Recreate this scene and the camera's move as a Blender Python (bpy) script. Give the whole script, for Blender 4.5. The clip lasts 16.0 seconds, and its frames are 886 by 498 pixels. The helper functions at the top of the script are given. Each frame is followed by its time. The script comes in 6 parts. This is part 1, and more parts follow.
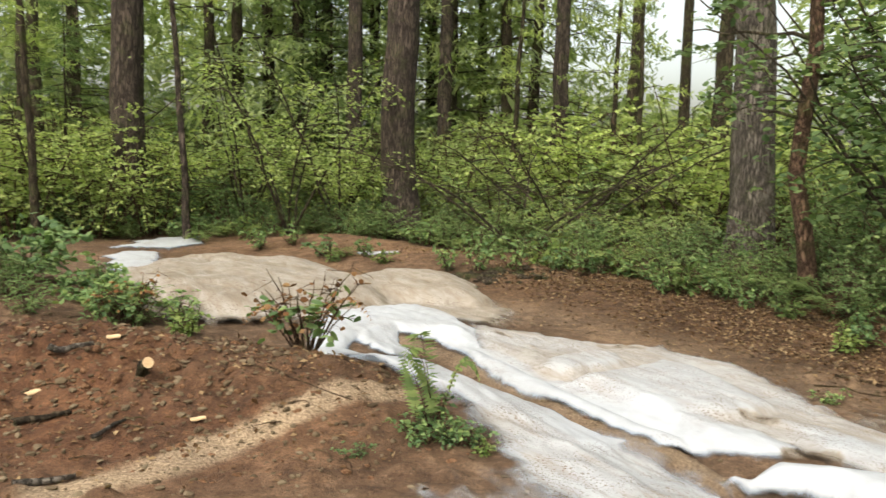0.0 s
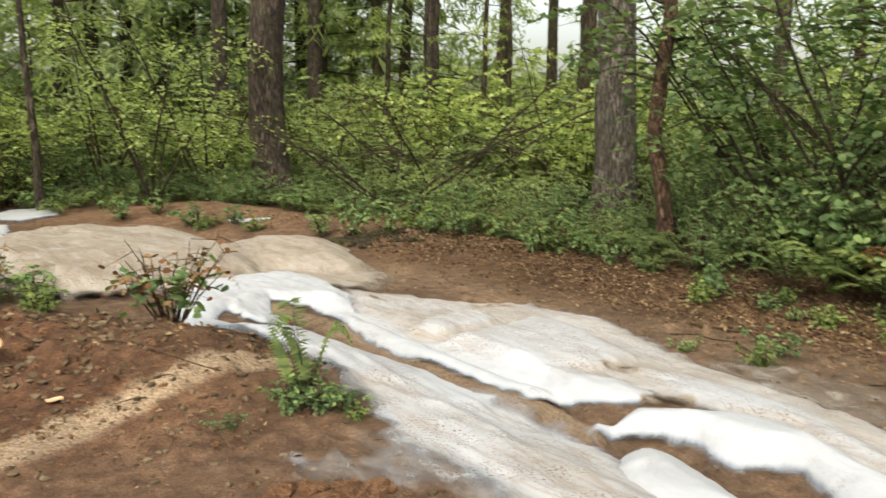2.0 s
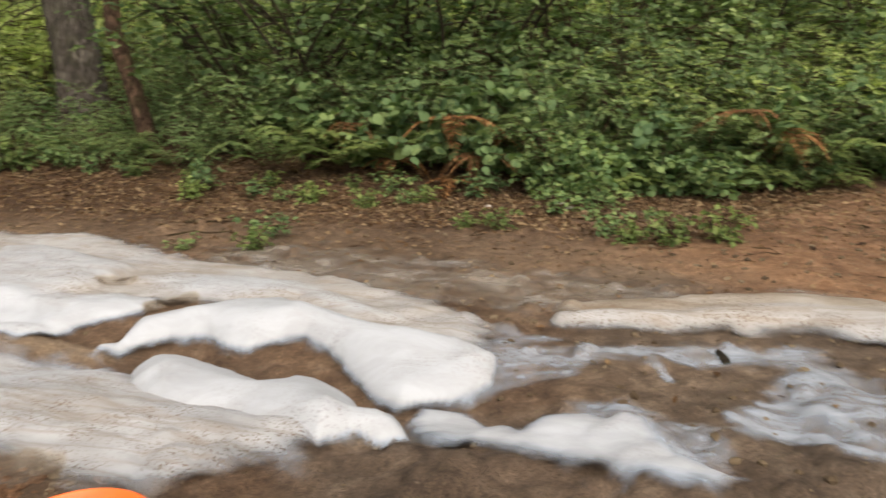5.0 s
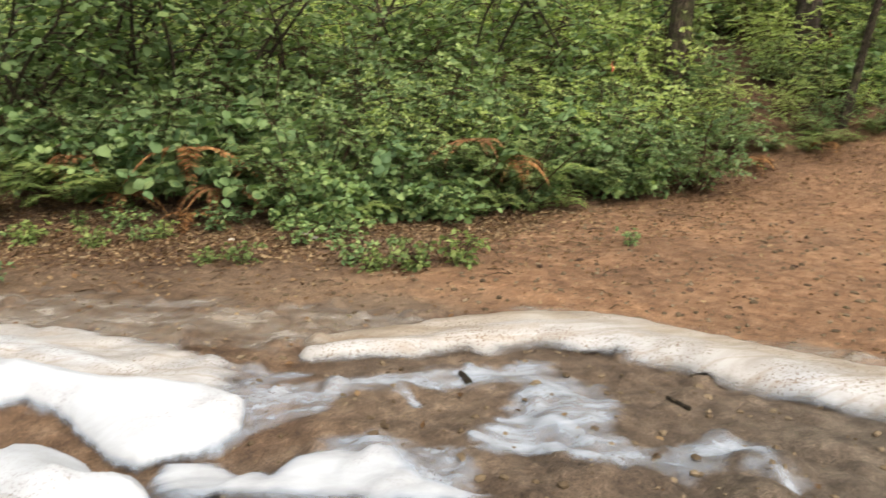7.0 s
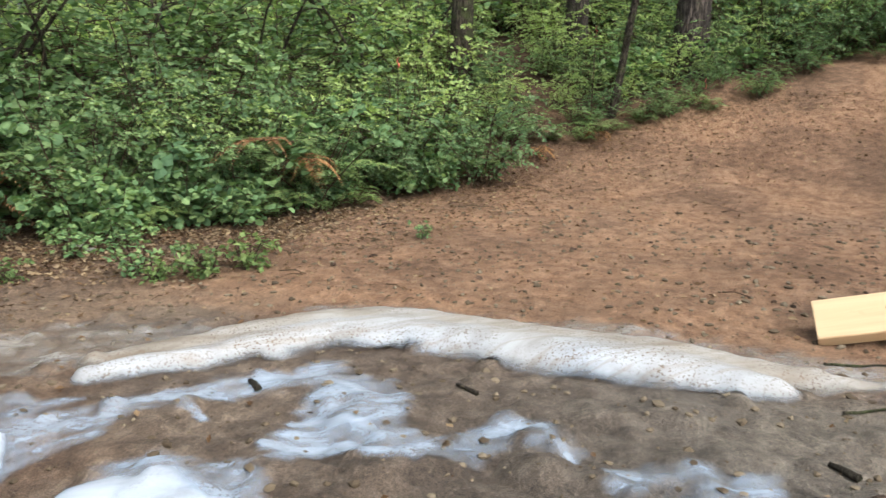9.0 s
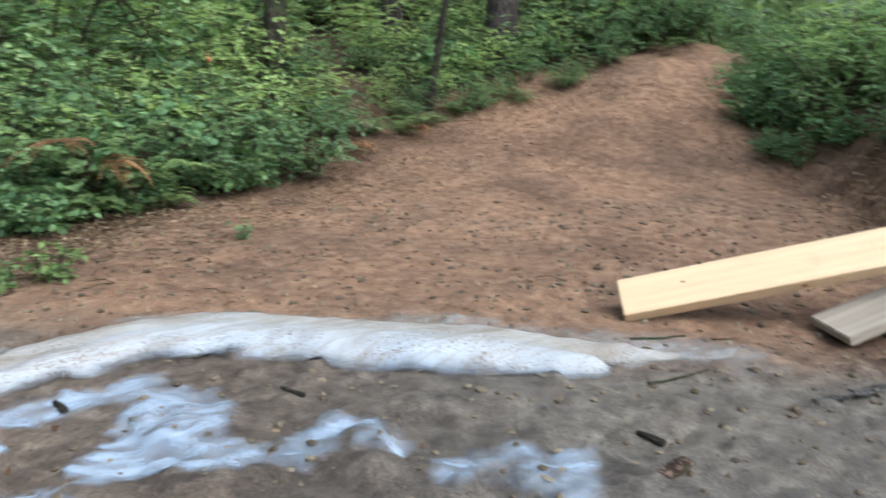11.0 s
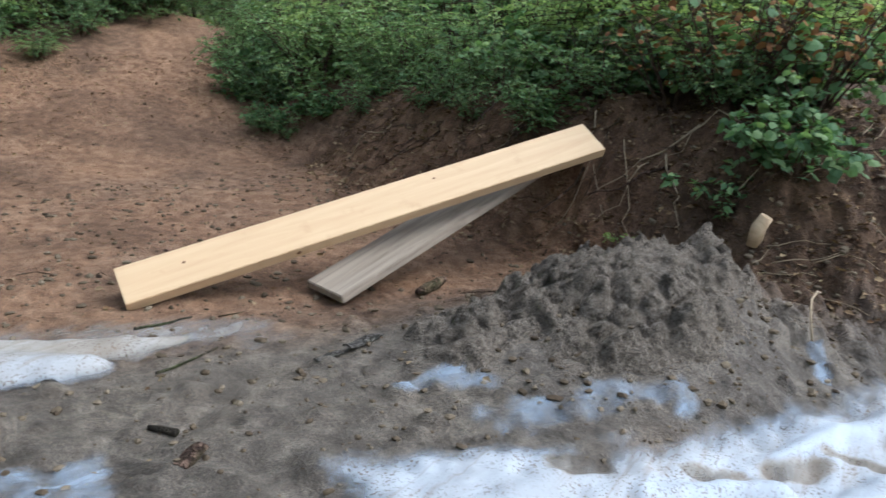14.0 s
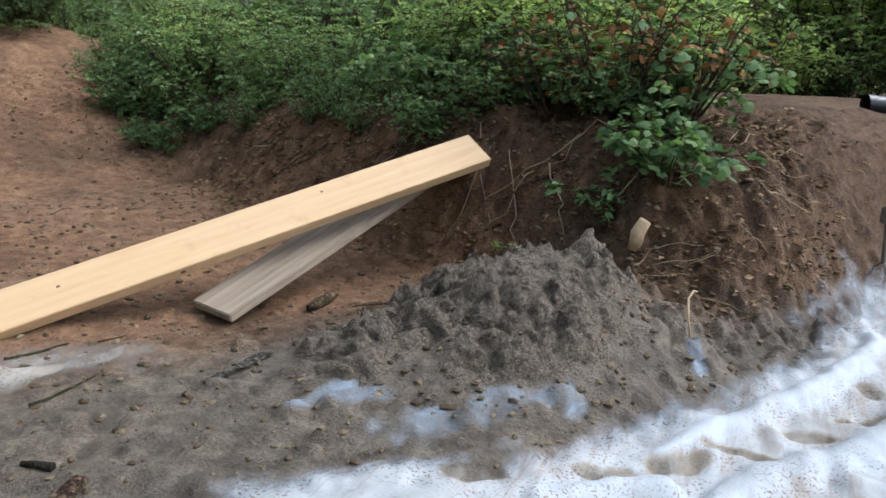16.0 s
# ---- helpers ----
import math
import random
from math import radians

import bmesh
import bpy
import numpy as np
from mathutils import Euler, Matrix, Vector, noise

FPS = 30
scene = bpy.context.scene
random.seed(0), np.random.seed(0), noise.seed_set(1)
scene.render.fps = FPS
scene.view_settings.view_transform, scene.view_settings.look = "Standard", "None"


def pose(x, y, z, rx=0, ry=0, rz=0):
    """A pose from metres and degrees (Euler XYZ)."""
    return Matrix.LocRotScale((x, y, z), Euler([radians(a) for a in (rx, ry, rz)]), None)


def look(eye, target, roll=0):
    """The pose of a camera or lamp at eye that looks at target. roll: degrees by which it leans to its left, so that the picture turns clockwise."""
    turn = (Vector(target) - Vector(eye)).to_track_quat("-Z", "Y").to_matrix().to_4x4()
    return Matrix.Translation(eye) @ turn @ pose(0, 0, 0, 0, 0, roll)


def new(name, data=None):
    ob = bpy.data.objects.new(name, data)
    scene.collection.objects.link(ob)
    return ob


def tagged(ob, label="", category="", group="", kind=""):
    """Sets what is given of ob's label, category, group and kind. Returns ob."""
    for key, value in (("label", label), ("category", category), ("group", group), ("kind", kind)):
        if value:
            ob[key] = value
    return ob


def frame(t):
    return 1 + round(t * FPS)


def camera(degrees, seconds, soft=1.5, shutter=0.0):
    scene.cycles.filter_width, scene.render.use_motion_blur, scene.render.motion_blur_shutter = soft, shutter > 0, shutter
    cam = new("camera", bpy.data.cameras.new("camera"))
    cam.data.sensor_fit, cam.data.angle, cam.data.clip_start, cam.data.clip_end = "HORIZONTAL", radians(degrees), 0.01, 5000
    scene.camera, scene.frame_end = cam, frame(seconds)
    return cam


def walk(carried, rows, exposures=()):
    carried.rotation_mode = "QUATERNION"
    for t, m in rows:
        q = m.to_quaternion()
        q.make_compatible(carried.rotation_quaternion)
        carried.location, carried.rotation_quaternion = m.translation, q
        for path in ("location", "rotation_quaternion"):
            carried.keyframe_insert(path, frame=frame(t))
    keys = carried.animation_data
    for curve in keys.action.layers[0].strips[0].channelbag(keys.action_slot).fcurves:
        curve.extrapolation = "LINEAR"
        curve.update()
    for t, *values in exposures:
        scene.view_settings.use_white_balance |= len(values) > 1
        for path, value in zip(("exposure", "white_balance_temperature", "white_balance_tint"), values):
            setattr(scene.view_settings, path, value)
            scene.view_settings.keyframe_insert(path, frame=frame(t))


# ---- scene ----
cam = camera(57.0, 16.0, shutter=0.5)
PATH = [
    (0, (0.026, 0.044, 1.472), (-0.113, 2.025, 1.231), 1.4),
    (0.5, (0.035, 0.051, 1.469), (-0.009, 2.034, 1.208), 1.3),
    (1, (0.041, 0.059, 1.474), (0.051, 2.037, 1.18), 1.1),
    (1.5, (0.046, 0.061, 1.471), (0.102, 2.038, 1.173), 1.2),
    (2, (0.075, 0.058, 1.468), (0.236, 2.025, 1.146), 1.0),
    (2.5, (0.111, 0.088, 1.456), (0.414, 2.031, 1.093), 0.4),
    (3, (0.119, 0.111, 1.449), (0.574, 2.015, 1.041), -0.0),
    (3.5, (0.14, 0.117, 1.444), (0.69, 1.988, 0.997), -0.3),
    (4, (0.151, 0.118, 1.426), (0.821, 1.94, 0.943), 0.0),
    (4.5, (0.163, 0.082, 1.441), (1.139, 1.743, 0.904), -0.9),
    (7, (0.201, 0.058, 1.506), (1.83, 1.095, 0.986), 0.5),
    (7.5, (0.215, 0.052, 1.512), (1.922, 0.97, 1.017), 1.0),
    (8, (0.206, 0.049, 1.51), (1.939, 0.918, 1.019), 1.2),
    (8.5, (0.255, 0.013, 1.499), (2.049, 0.735, 0.986), 0.7),
    (11, (0.31, -0.063, 1.509), (2.227, 0.146, 0.977), 0.9),
    (11.5, (0.3, -0.074, 1.521), (2.214, -0.139, 0.945), 0.8),
    (12, (0.285, -0.166, 1.534), (2.203, -0.322, 0.99), 2.0),
    (12.5, (0.367, -0.107, 1.52), (2.25, -0.531, 0.996), 3.1),
    (13, (0.411, -0.1, 1.507), (2.219, -0.729, 0.931), 3.5),
    (13.5, (0.394, -0.122, 1.516), (2.152, -0.894, 0.956), 3.7),
    (14, (0.372, -0.137, 1.523), (2.064, -1.055, 0.981), 4.3),
    (14.5, (0.369, -0.12, 1.522), (2.023, -1.113, 0.995), 4.7),
    (15, (0.358, -0.135, 1.523), (1.98, -1.176, 0.989), 4.5),
    (15.5, (0.353, -0.151, 1.53), (1.945, -1.244, 1.008), 4.3),
    (16, (0.356, -0.162, 1.53), (1.923, -1.3, 1.033), 4.3),
]
walk(cam, [(t, look(eye, target, roll)) for t, eye, target, roll in PATH], [(0.0, 0.48, 7150, 6), (2.0, 0.46, 7250, 6), (2.5, 0.12, 7250, 6), (3.5, 0.22, 7250, 8), (4.5, 0.1, 7250, 11), (7.0, 0.62, 7100, 9), (8.5, 0.65, 6250, 6), (11.0, 0.62, 5250, 3), (13.0, 0.42, 5050, 4), (14.5, 0.32, 5500, 5), (16.0, 0.3, 5650, 6)])

# ---------------------------------------------------------------- light
world = bpy.data.worlds.new("world")
scene.world = world
world.use_nodes = True
wn = world.node_tree.nodes
sky = wn.new("ShaderNodeTexSky")
sky.sky_type = "NISHITA"
sky.sun_disc = False
sky.sun_elevation, sky.sun_rotation = radians(53), radians(204)
sky.air_density, sky.dust_density, sky.ozone_density = 1.0, 5.0, 1.0
wn["Background"].inputs["Strength"].default_value = 0.265
# thin cloud: the sky is paler than a clear one
cloud = wn.new("ShaderNodeHueSaturation")
cloud.inputs["Saturation"].default_value = 0.5
world.node_tree.links.new(sky.outputs[0], cloud.inputs["Color"])
world.node_tree.links.new(cloud.outputs[0], wn["Background"].inputs["Color"])
sun_data = bpy.data.lights.new("sun", "SUN")
sun_data.energy, sun_data.angle, sun_data.color = 0.85, radians(50), (1.0, 0.975, 0.93)
sun = new("sun", sun_data)
sun.matrix_world = look((-5.7, -12.8, 18.6), (0, 0, 0))

# ---------------------------------------------------------------- small maths
rng = np.random.default_rng(7)


def sstep(a, b, v):
    t = np.clip((np.asarray(v, float) - a) / (b - a), 0, 1)
    return t * t * (3 - 2 * t)


def bump(x, y, cx, cy, rx, ry, h, turn=0.0):
    c, s = np.cos(np.radians(turn)), np.sin(np.radians(turn))
    u, v = (x - cx) * c + (y - cy) * s, -(x - cx) * s + (y - cy) * c
    return h * np.exp(-(u / rx) ** 2 - (v / ry) ** 2)


TABLE = np.random.default_rng(3).random(4096)


def lattice(i, j, salt):
    h = (i.astype(np.int64) * 73856093) ^ (j.astype(np.int64) * 19349663) ^ (salt * 83492791)
    return TABLE[h & 4095]


def vnoise(x, y, size, salt=0):
    """Smooth value noise, 0 to 1, with features of the given size in metres."""
    x, y = np.asarray(x, float) / size, np.asarray(y, float) / size
    i, j = np.floor(x), np.floor(y)
    u, v = x - i, y - j
    u, v = u * u * (3 - 2 * u), v * v * (3 - 2 * v)
    a, b = lattice(i, j, salt), lattice(i + 1, j, salt)
    c, d = lattice(i, j + 1, salt), lattice(i + 1, j + 1, salt)
    return (a * (1 - u) + b * u) * (1 - v) + (c * (1 - u) + d * u) * v


def fbm(x, y, size, octaves=4, salt=0):
    total, amp, norm = 0.0, 1.0, 0.0
    for k in range(octaves):
        total = total + amp * vnoise(x, y, size / 2**k, salt + k)
        norm, amp = norm + amp, amp * 0.55
    return total / norm


def chain_fields(x, y, chains):
    """Over capsules (x, y, radius) strung into chains: the largest dome, 0 to 1."""
    best = np.zeros_like(x)
    for pts in chains:
        for (x0, y0, r0), (x1, y1, r1) in zip(pts, pts[1:]):
            dx, dy = x1 - x0, y1 - y0
            t = np.clip(((x - x0) * dx + (y - y0) * dy) / (dx * dx + dy * dy + 1e-9), 0, 1)
            r = r0 + t * (r1 - r0)
            d = np.hypot(x - x0 - t * dx, y - y0 - t * dy) / r
            best = np.maximum(best, np.clip(1 - d * d, 0, 1))
    return best


# ---------------------------------------------------------------- the lie of the land
RUT_LIP = [(-0.75, 7.1, 0.20), (-0.38, 6.75, 0.2), (0.0, 6.1, 0.17), (0.36, 5.45, 0.16), (0.66, 4.95, 0.15), (0.98, 4.55, 0.14), (1.2, 4.1, 0.12)]


def lay(x, y):
    """Height of the ground without its fine relief."""
    x, y = np.asarray(x, float), np.asarray(y, float)
    z = -0.030 * np.clip(y, -8, 18) - 0.0175 * np.clip(x, -8, 9)
    z = z + 1.5 * sstep(8.3, 15.0, x) * sstep(-7, -2, y) * sstep(9, 3, y)
    # bank under the bramble beside the planks
    inside = -(y + 2.75) - 0.42 * np.clip(6.0 - x, 0, 4)
    z = z + 0.80 * sstep(0.0, 1.0, inside) * sstep(2.75, 3.7, x + 0.0 * y) * sstep(14, 8, x)
    # heap of grey mud: a long back that falls away from its crest, and the face under it
    z = z + bump(x, y, 3.42, -3.14, 0.54, 0.66, 0.33, 0) + bump(x, y, 3.52, -2.5, 0.40, 0.5, 0.12, 0) + bump(x, y, 3.05, -2.75, 0.42, 0.75, 0.10, 10) + bump(x, y, 3.5, -1.95, 0.40, 0.32, 0.08)
    # brown bank falling from the brambles to the foam
    z = z + 0.22 * sstep(2.6, 4.2, x) * sstep(-3.2, -4.4, y) * sstep(9, 6, x)
    # red spoil heap
    z = z + bump(x, y, -2.7, 5.0, 1.9, 0.75, 0.40, -4) + bump(x, y, -0.95, 4.95, 0.6, 0.45, 0.14)
    # bank under the left-hand brambles
    z = z + bump(x, y, -5.2, 7.4, 2.2, 1.3, 0.30)
    # swells of dirt before the trees
    z = z + bump(x, y, -3.2, 13.4, 1.5, 0.7, 0.16) + bump(x, y, -0.9, 12.0, 1.1, 0.5, 0.10)
    # verge under the far bushes
    z = z + 0.25 * sstep(0, 2.0, 0.62 * (x - 5.2) + 0.78 * (y - 5.1)) * sstep(1.5, 3.5, y)
    # the dug channel that the foam lies in
    z = z - 0.10 * chain_fields(x, y, [[(-0.6, 6.9, 0.5), (0.9, 4.4, 0.5), (1.7, 3.2, 0.5), (2.2, 2.4, 0.4)]])
    # the lip of earth thrown up along the rut
    z = z + 0.07 * chain_fields(x, y, [RUT_LIP])
    z = z - 0.16 * chain_fields(x, y, [[(1.6, -1.2, 0.5), (1.9, -2.5, 0.75), (2.2, -4.2, 0.9), (3.2, -7.0, 1.0)]])
    return z


def clods(x, y, size, salt, fill):
    """Domed lumps of earth about one size apart, in metres; fill: the share of places that have one."""
    u, v = x / size, y / size
    i, j = np.floor(u), np.floor(v)
    best = np.zeros_like(u)
    for di in (-1, 0, 1):
        for dj in (-1, 0, 1):
            a, b = i + di, j + dj
            cx, cy = a + 0.15 + 0.7 * lattice(a, b, salt), b + 0.15 + 0.7 * lattice(a, b, salt + 1)
            rad = 0.22 + 0.42 * lattice(a, b, salt + 2)
            there = lattice(a, b, salt + 3) < fill
            best = np.maximum(best, there * rad * np.sqrt(np.clip(1 - ((u - cx) ** 2 + (v - cy) ** 2) / rad**2, 0, 1)))
    return best * size


def rough(x, y):
    """Clods, ruts and crumbs."""
    x, y = np.asarray(x, float), np.asarray(y, float)
    near = sstep(14, 7, np.hypot(x - 1, y - 2))
    wx, wy = x + 0.05 * (vnoise(x, y, 0.15, 5) - 0.5), y + 0.05 * (vnoise(x, y, 0.15, 6) - 0.5)
    heap = np.clip(bump(x, y, -2.6, 4.8, 1.9, 0.8, 0.6) + bump(x, y, 0.0, 3.0, 0.35, 0.3, 0.8) + bump(x, y, 0.9, 2.2, 0.9, 0.35, 0.5), 0, 1)
    wet = chain_fields(x, y, [[(1.9, 2.0, 0.7), (3.0, 1.0, 0.9), (2.8, -0.5, 0.8)]])
    slope = np.maximum(sstep(2.45, 2.9, x) * sstep(-2.9, -3.5, y) * 1.0, 1.0 * sstep(3.2, 3.8, x) * sstep(-0.1, 0.25, -(y + 2.75) - 0.42 * np.clip(6.0 - x, 0, 4)))
    big = fbm(x, y, 0.9, 3, 11) - 0.5
    mid = fbm(x, y, 0.22, 3, 21) - 0.5
    fine = fbm(x, y, 0.075, 2, 31) - 0.5
    lumps = 0.5 * clods(wx, wy, 0.26, 41, 0.7) + 0.75 * clods(wx, wy, 0.13, 51, 0.75) + 0.6 * clods(wx, wy, 0.075, 55, 0.7)
    some = (0.55 * clods(wx, wy, 0.13, 61, 0.07) + 0.5 * clods(wx, wy, 0.09, 65, 0.10)) * (1 - 0.75 * sstep(4.3, 5.2, x))
    return near * (0.05 * big + (1 - 0.6 * sstep(4.3, 5.2, x)) * (0.035 * mid + 0.022 * fine) + np.maximum(heap, slope) * (lumps + 0.04 * fine - 0.04) + wet * (0.07 * mid + 0.35 * clods(wx, wy, 0.3, 71, 0.35)) + some) + (1 - near) * 0.25 * (fbm(x, y, 4.0, 3, 51) - 0.5)


def ground_z(x, y):
    return lay(x, y) + rough(np.asarray(x, float), np.asarray(y, float))


def floor_at(x, y):
    return float(ground_z(np.array([x]), np.array([y]))[0])


# ---------------------------------------------------------------- materials
def material(name):
    m = bpy.data.materials.new(name)
    m.use_nodes = True
    nt = m.node_tree
    return m, nt, nt.nodes["Principled BSDF"]


def add(nt, kind, **sockets):
    n = nt.nodes.new("ShaderNode" + kind)
    for k, v in sockets.items():
        n.inputs[k.replace("_", " ")].default_value = v
    return n


def noise_node(nt, scale, detail=5.0, roughness=0.6, coords="Object", distortion=0.0):
    n = add(nt, "TexNoise", Scale=scale, Detail=detail, Roughness=roughness, Distortion=distortion)
    tc = nt.nodes.new("ShaderNodeTexCoord")
    nt.links.new(tc.outputs[coords], n.inputs["Vector"])
    return n


def ramp(nt, src, stops):
    r = nt.nodes.new("ShaderNodeValToRGB")
    el = r.color_ramp.elements
    while len(el) < len(stops):
        el.new(0.5)
    for e, (p, c) in zip(el, stops):
        e.position, e.color = p, (*c, 1) if len(c) == 3 else c
    nt.links.new(src, r.inputs["Fac"])
    return r.outputs["Color"]


def mix(nt, fac, a, b, how="MIX"):
    n = nt.nodes.new("ShaderNodeMix")
    n.data_type, n.blend_type = "RGBA", how
    for sock, val in ((n.inputs[0], fac), (n.inputs[6], a), (n.inputs[7], b)):
        if isinstance(val, bpy.types.NodeSocket):
            nt.links.new(val, sock)
        elif isinstance(val, (int, float)):
            sock.default_value = val
        else:
            sock.default_value = (*val, 1)
    return n.outputs[2]


def maths(nt, op, a, b=0.0):
    n = nt.nodes.new("ShaderNodeMath")
    n.operation, n.use_clamp = op, False
    for sock, val in ((n.inputs[0], a), (n.inputs[1], b)):
        if isinstance(val, bpy.types.NodeSocket):
            nt.links.new(val, sock)
        else:
            sock.default_value = val
    return n.outputs[0]


def attribute(nt, name):
    n = nt.nodes.new("ShaderNodeAttribute")
    n.attribute_name = name
    return n.outputs["Fac"]


def relief(nt, shader, src, strength, distance):
    b = add(nt, "Bump", Strength=strength, Distance=distance)
    nt.links.new(src, b.inputs["Height"])
    nt.links.new(b.outputs[0], shader.inputs["Normal"])


def soil_material():
    m, nt, p = material("soil")
    n1, n2, n3 = noise_node(nt, 1.3, 6), noise_node(nt, 9, 7, 0.65), noise_node(nt, 60, 4, 0.7)
    brown = ramp(nt, n2.outputs["Fac"], [(0.3, (0.062, 0.038, 0.024)), (0.5, (0.125, 0.08, 0.05)), (0.70, (0.215, 0.148, 0.098))])
    red = ramp(nt, n2.outputs["Fac"], [(0.28, (0.115, 0.06, 0.032)), (0.5, (0.22, 0.122, 0.067)), (0.72, (0.32, 0.195, 0.116))])
    grey = ramp(nt, n2.outputs["Fac"], [(0.3, (0.05, 0.039, 0.029)), (0.5, (0.108, 0.086, 0.065)), (0.72, (0.185, 0.152, 0.118))])
    tan = ramp(nt, n3.outputs["Fac"], [(0.35, (0.22, 0.155, 0.10)), (0.65, (0.38, 0.29, 0.20))])
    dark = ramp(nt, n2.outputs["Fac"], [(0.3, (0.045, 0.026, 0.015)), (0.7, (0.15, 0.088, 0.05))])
    wob = ramp(nt, n1.outputs["Fac"], [(0.35, (0, 0, 0)), (0.65, (1, 1, 1))])
    rust = ramp(nt, n2.outputs["Fac"], [(0.3, (0.042, 0.019, 0.01)), (0.5, (0.095, 0.043, 0.022)), (0.72, (0.165, 0.08, 0.042))])
    c = mix(nt, attribute(nt, "red"), brown, red)
    c = mix(nt, attribute(nt, "rust"), c, rust)
    c = mix(nt, maths(nt, "MULTIPLY", wob, 0.30), c, dark)
    c = mix(nt, attribute(nt, "grey"), c, grey)
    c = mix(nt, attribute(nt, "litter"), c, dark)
    c = mix(nt, attribute(nt, "tan"), c, tan)
    grit = noise_node(nt, 190, 3, 0.6)
    c = mix(nt, 0.8, c, ramp(nt, grit.outputs["Fac"], [(0.34, (0.45, 0.44, 0.43)), (0.5, (1, 1, 1)), (0.66, (1.45, 1.42, 1.38))]), "MULTIPLY")
    crumbs = ramp(nt, n3.outputs["Fac"], [(0.3, (0.45, 0.45, 0.45)), (0.5, (0.95, 0.95, 0.95)), (0.7, (1.3, 1.28, 1.25))])
    c = mix(nt, 0.75, c, crumbs, "MULTIPLY")
    broad = ramp(nt, noise_node(nt, 0.75, 4, 0.55, "Object", 0.6).outputs["Fac"], [(0.36, (0.72, 0.70, 0.68)), (0.5, (1, 1, 1)), (0.64, (1.26, 1.25, 1.22))])
    c = mix(nt, 1.0, c, broad, "MULTIPLY")
    pale = ramp(nt, noise_node(nt, 34, 3, 0.5).outputs["Fac"], [(0.68, (0, 0, 0)), (0.74, (1, 1, 1))])
    c = mix(nt, maths(nt, "MULTIPLY", pale, 0.2), c, (0.45, 0.36, 0.26))
    nt.links.new(c, p.inputs["Base Color"])
    wet = attribute(nt, "grey")
    rgh = nt.nodes.new("ShaderNodeMapRange")
    rgh.inputs["To Min"].default_value, rgh.inputs["To Max"].default_value = 0.95, 0.6
    nt.links.new(wet, rgh.inputs["Value"])
    nt.links.new(rgh.outputs[0], p.inputs["Roughness"])
    p.inputs["Specular IOR Level"].default_value = 0.25
    h = maths(nt, "ADD", maths(nt, "ADD", n3.outputs["Fac"], maths(nt, "MULTIPLY", n2.outputs["Fac"], 1.2)), maths(nt, "MULTIPLY", grit.outputs["Fac"], 0.35))
    relief(nt, p, h, 0.7, 0.035)
    return m


